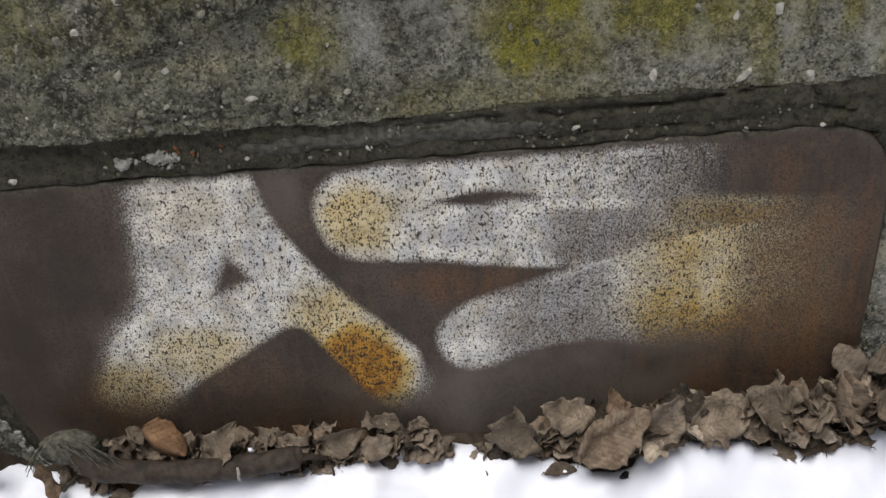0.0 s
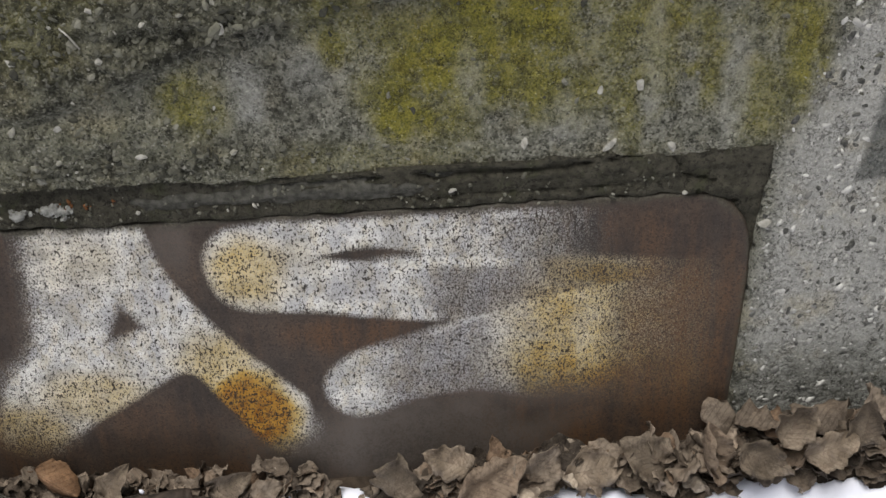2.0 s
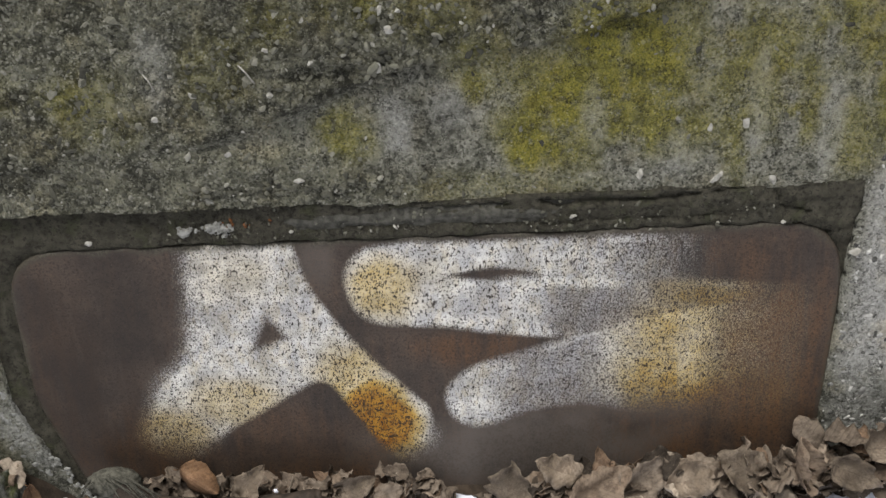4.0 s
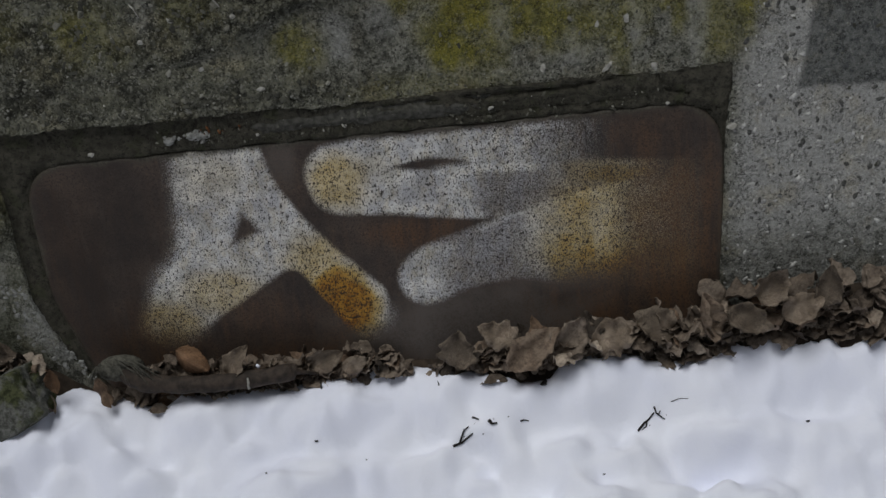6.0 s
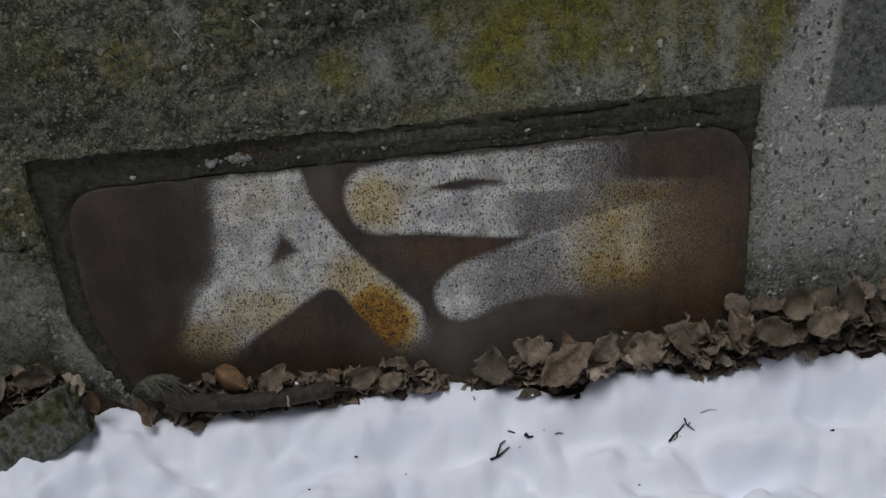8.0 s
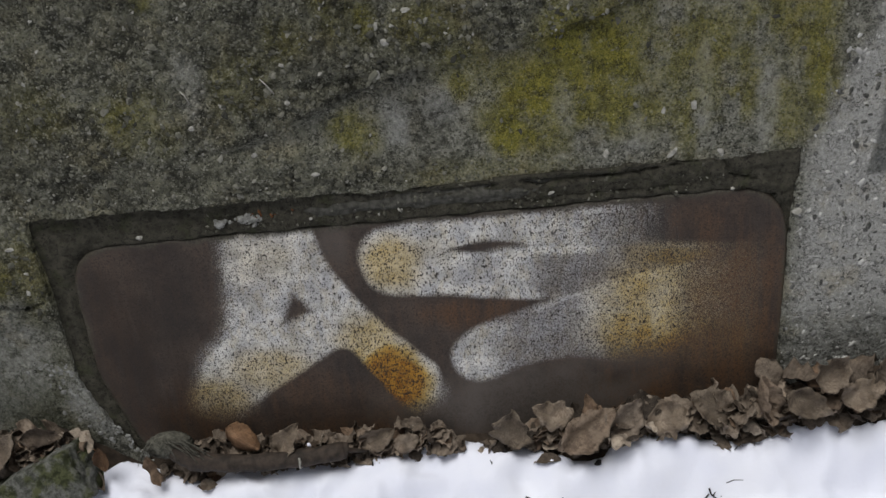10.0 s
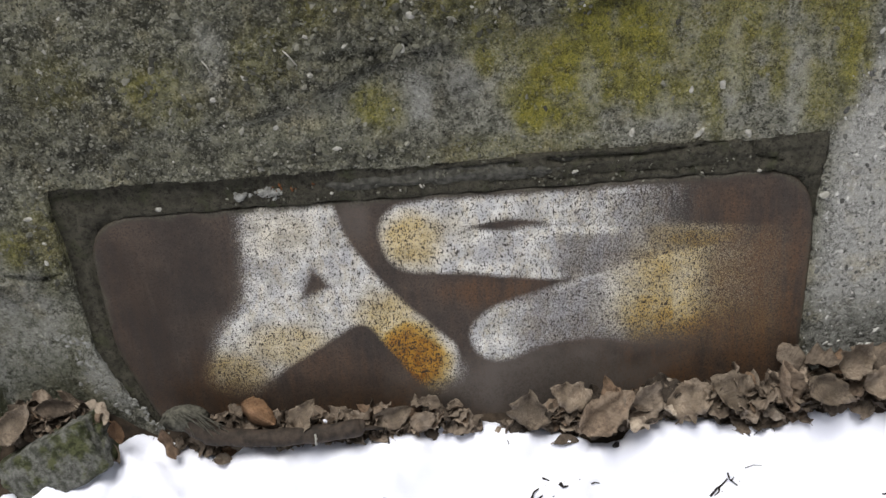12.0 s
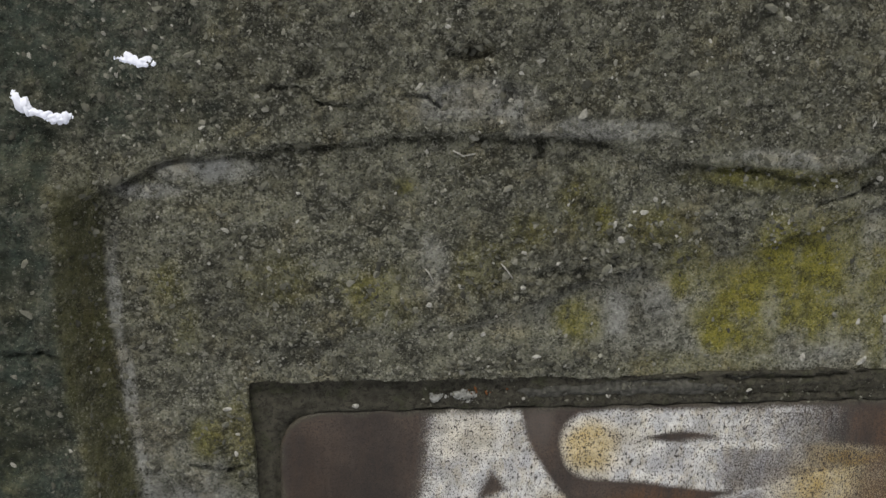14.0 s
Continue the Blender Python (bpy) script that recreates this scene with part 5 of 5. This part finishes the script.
girth[-10:] = [g + 0.0035 * math.sin(math.pi * (k + 1) / 14) for k, g in enumerate(girth[-10:])]
girth[0] = 0.0142
tube(bm, fine_course, girth, 16)
body = part("pipe_body", bm, PIPE, pipe)
bm = bmesh.new()
tube(bm, [(0.146, 0.004, 0.006), (0.151, 0.004, 0.006), (0.153, 0.005, 0.004), (0.168, 0.008, 0.000), (0.186, 0.012, -0.006)], (0.0143, 0.0128, 0.0050, 0.0036, 0.0022), 12)
part("pinched_end", bm, PIPE, pipe, "torn pinched pipe end")
bm = bmesh.new()
tube(bm, [(0.072, -0.0135, 0.010), (0.073, -0.0172, 0.003), (0.0715, -0.0172, -0.004), (0.072, -0.0145, -0.010)], (0.0016, 0.0022, 0.0018, 0.0026), 7)
part("drip", bm, WHITE_STONE, pipe, "pale drip dried on the pipe")
clump = new("dry_grass_clump")
clump.matrix_basis = on_wall(-0.450, -0.034, 0.198, -TILT)
tagged(clump, "matted grey dry grass clump over the pipe's bend", "grass")
bm = bmesh.new()
bmesh.ops.create_icosphere(bm, subdivisions=4, radius=1)
for v in bm.verts:
    ring = 1 + 0.05 * math.sin(v.co.z * 26 + 2 * v.co.x) + 0.05 * noise.noise(v.co * 5)
    v.co = Vector((v.co.x * 0.040, v.co.y * 0.023, v.co.z * 0.022)) * ring
part("mat", bm, FIBRE, clump)
rng = np.random.RandomState(33)
for k in range(26):
    a = rng.uniform(-0.9, 0.9)
    r0 = rng.uniform(0.9, 1.12)
    bm = bmesh.new()
    start = Vector((0.040 * math.sin(a) * r0, -0.016 * rng.uniform(0.6, 1.4), 0.022 * math.cos(a) * r0))
    side = 1 if a > -0.5 else -0.4
    mid = start + Vector((side * rng.uniform(0.01, 0.035), -rng.uniform(0.006, 0.018), -rng.uniform(0.004, 0.02)))
    end = mid + Vector((side * rng.uniform(0.0, 0.03), -rng.uniform(0.0, 0.008), -rng.uniform(0.008, 0.03)))
    tube(bm, [start, (start + mid) / 2 + Vector((0, -0.004, 0.004)), mid, (mid + end) / 2 + Vector((side * 0.003, -0.002, 0)), end], (0.0008, 0.0009, 0.0008, 0.0007, 0.0004), 5)
    part("grass_blade", bm, FIBRE, clump)

# ---- mossy stone in the corner ----
bm = bmesh.new()
bmesh.ops.create_icosphere(bm, subdivisions=5, radius=1)
for v in bm.verts:
    p = v.co.copy()
    k = max(abs(p.x), abs(p.y), abs(p.z)) ** 0.8
    p = p / k * (1 + 0.10 * noise.noise(p * 1.7) + 0.05 * noise.noise(p * 4.5) + 0.02 * noise.noise(p * 14))
    v.co = Vector((p.x * 0.094, p.y * 0.042, p.z * 0.050))
stone = part("stone", bm, MOSSY, None, "grey-green mossy concrete lump half buried in snow", m=on_wall(-0.664, -0.062, 0.152, -24, -24, 6))
tagged(stone, category="stone")


# ---- twigs and bits on the snow ----
def twig(points, radius, label, fork=None):
    """A thin dark twig; points are world x, y, resting on the snow, and a lift."""
    ox, oy = (sum(p[k] for p in points) / len(points) for k in (0, 1))
    points, fork = ([(ox + (x - ox) * 0.72, oy + (y - oy) * 0.72, lift * 0.8) for x, y, lift in run] for run in (points, fork or ()))
    bm = bmesh.new()
    tube(bm, [(x, y, snow_at(x, y) + lift) for x, y, lift in points], [radius * f for f in np.linspace(0.75, 0.4, len(points))], 6)
    ob = part("twig", bm, BARK, None, label)
    tagged(ob, category="twig", group="bits on the snow")
    if fork:
        bm = bmesh.new()
        tube(bm, [(x, y, snow_at(x, y) + lift) for x, y, lift in fork], [radius * f for f in np.linspace(0.6, 0.3, len(fork))], 5)
        part("side_shoot", bm, BARK, ob)
    return ob


twig([(0.415, -0.112, 0.002), (0.430, -0.104, 0.006), (0.442, -0.100, 0.002), (0.455, -0.094, 0.006)], 0.0028, "dark forked twig on snow", [(0.437, -0.102, 0.005), (0.434, -0.110, 0.003), (0.424, -0.113, 0.002)])
twig([(0.448, -0.090, 0.010), (0.452, -0.097, 0.006), (0.470, -0.105, 0.002)], 0.0022, "short dark twig on snow", [(0.455, -0.099, 0.005), (0.462, -0.094, 0.006)])
twig([(0.475, -0.085, 0.001), (0.495, -0.082, 0.002), (0.515, -0.085, 0.001)], 0.0009, "thin grey stem lying in snow")
twig([(0.102, -0.119, 0.002), (0.122, -0.112, 0.004), (0.150, -0.103, 0.003)], 0.0032, "dark broken twig sunk in snow", [(0.118, -0.112, 0.004), (0.130, -0.098, 0.006), (0.142, -0.093, 0.004)])
twig([(0.168, -0.098, 0.004), (0.176, -0.105, 0.006), (0.188, -0.102, 0.003)], 0.0034, "dark broken twig sunk in snow", [(0.176, -0.104, 0.006), (0.172, -0.096, 0.006)])
twig([(0.142, -0.079, 0.003), (0.150, -0.082, 0.004), (0.158, -0.086, 0.002)], 0.0022, "short dark twig on snow")
twig([(0.222, -0.093, 0.002), (0.231, -0.090, 0.004), (0.242, -0.089, 0.002)], 0.0018, "short dark twig on snow")
twig([(-0.110, -0.022, 0.0), (-0.109, -0.021, 0.010), (-0.111, -0.020, 0.016)], 0.0022, "dark stub poking from snow")
twig([(0.093, -0.036, 0.0), (0.092, -0.035, 0.007), (0.090, -0.035, 0.012)], 0.0015, "dark stub poking from snow")
twig([(0.330, -0.012, 0.002), (0.342, -0.017, 0.007), (0.352, -0.020, 0.002)], 0.0024, "dark leaf stalk on snow", [(0.341, -0.016, 0.006), (0.344, -0.010, 0.012)])
twig([(0.515, -0.040, 0.003), (0.507, -0.044, 0.005), (0.498, -0.050, 0.003)], 0.0016, "thin dark stalk on snow")
for x, y, s in ((-0.122, -0.098, 0.0028), (0.695, -0.138, 0.003), (0.272, -0.046, 0.0065), (0.268, -0.050, 0.005), (-0.039, -0.124, 0.002), (0.117, -0.014, 0.006), (-0.20, -0.16, 0.002), (0.128, -0.106, 0.0012), (0.160, -0.108, 0.0015), (0.180, -0.095, 0.001), (0.205, -0.092, 0.0012), (0.148, -0.094, 0.001), (0.44, -0.108, 0.0012), (0.47, -0.098, 0.001), (0.35, -0.19, 0.002), (0.02, -0.2, 0.002)):
    bit = part("bark_crumb", pebbles("bark_crumb", [(x, y, snow_at(x, y) + s * 0.4)], [s], 0.8, int(abs(x) * 999)), BARK, None, "dark crumb of bark on snow")
    tagged(bit, category="bark", group="bits on the snow")

crumb = part("snow_clot", pebbles("snow_clot", [tuple(LEAN @ Vector((-0.212, -0.052, 0.186)))], [0.0045], 0.6, 71), SNOW, None, "small lump of snow caught among the leaves")
tagged(crumb, category="snow")

# ---- snow caught on the upper wall ----
for run in (((-0.778, 1.121, 0.004), (-0.756, 1.120, 0.010), (-0.740, 1.116, 0.009), (-0.722, 1.114, 0.003)),
            ((-0.930, 1.072, 0.006), (-0.918, 1.052, 0.014), (-0.900, 1.042, 0.009), (-0.882, 1.038, 0.008), (-0.862, 1.032, 0.014), (-0.842, 1.038, 0.005))):
    lumps, radii = [], []
    for a, b in zip(run, run[1:]):
        for k in np.linspace(0, 1, 9)[:-1]:
            x, z, s = (p * (1 - k) + q * k for p, q in zip(a, b))
            x, z = x + 0.004 * noise.noise((x * 300, z * 300, 1)), z + 0.006 * noise.noise((x * 260, z * 260, 7))
            lumps.append((x, -float(wall_height(np.array(x), np.array(z))) + 0.001, z))
            radii.append(s * (0.55 + 0.5 * abs(noise.noise((x * 400, z * 300, 3)))))
    clot = part("snow_clot", pebbles("snow_clot", lumps, radii, 0.6, 77, COBBLE, 2), SNOW, None, "small clot of white snow caught on the wall", m=LEAN)
    tagged(clot, category="snow", group="snow on the wall")
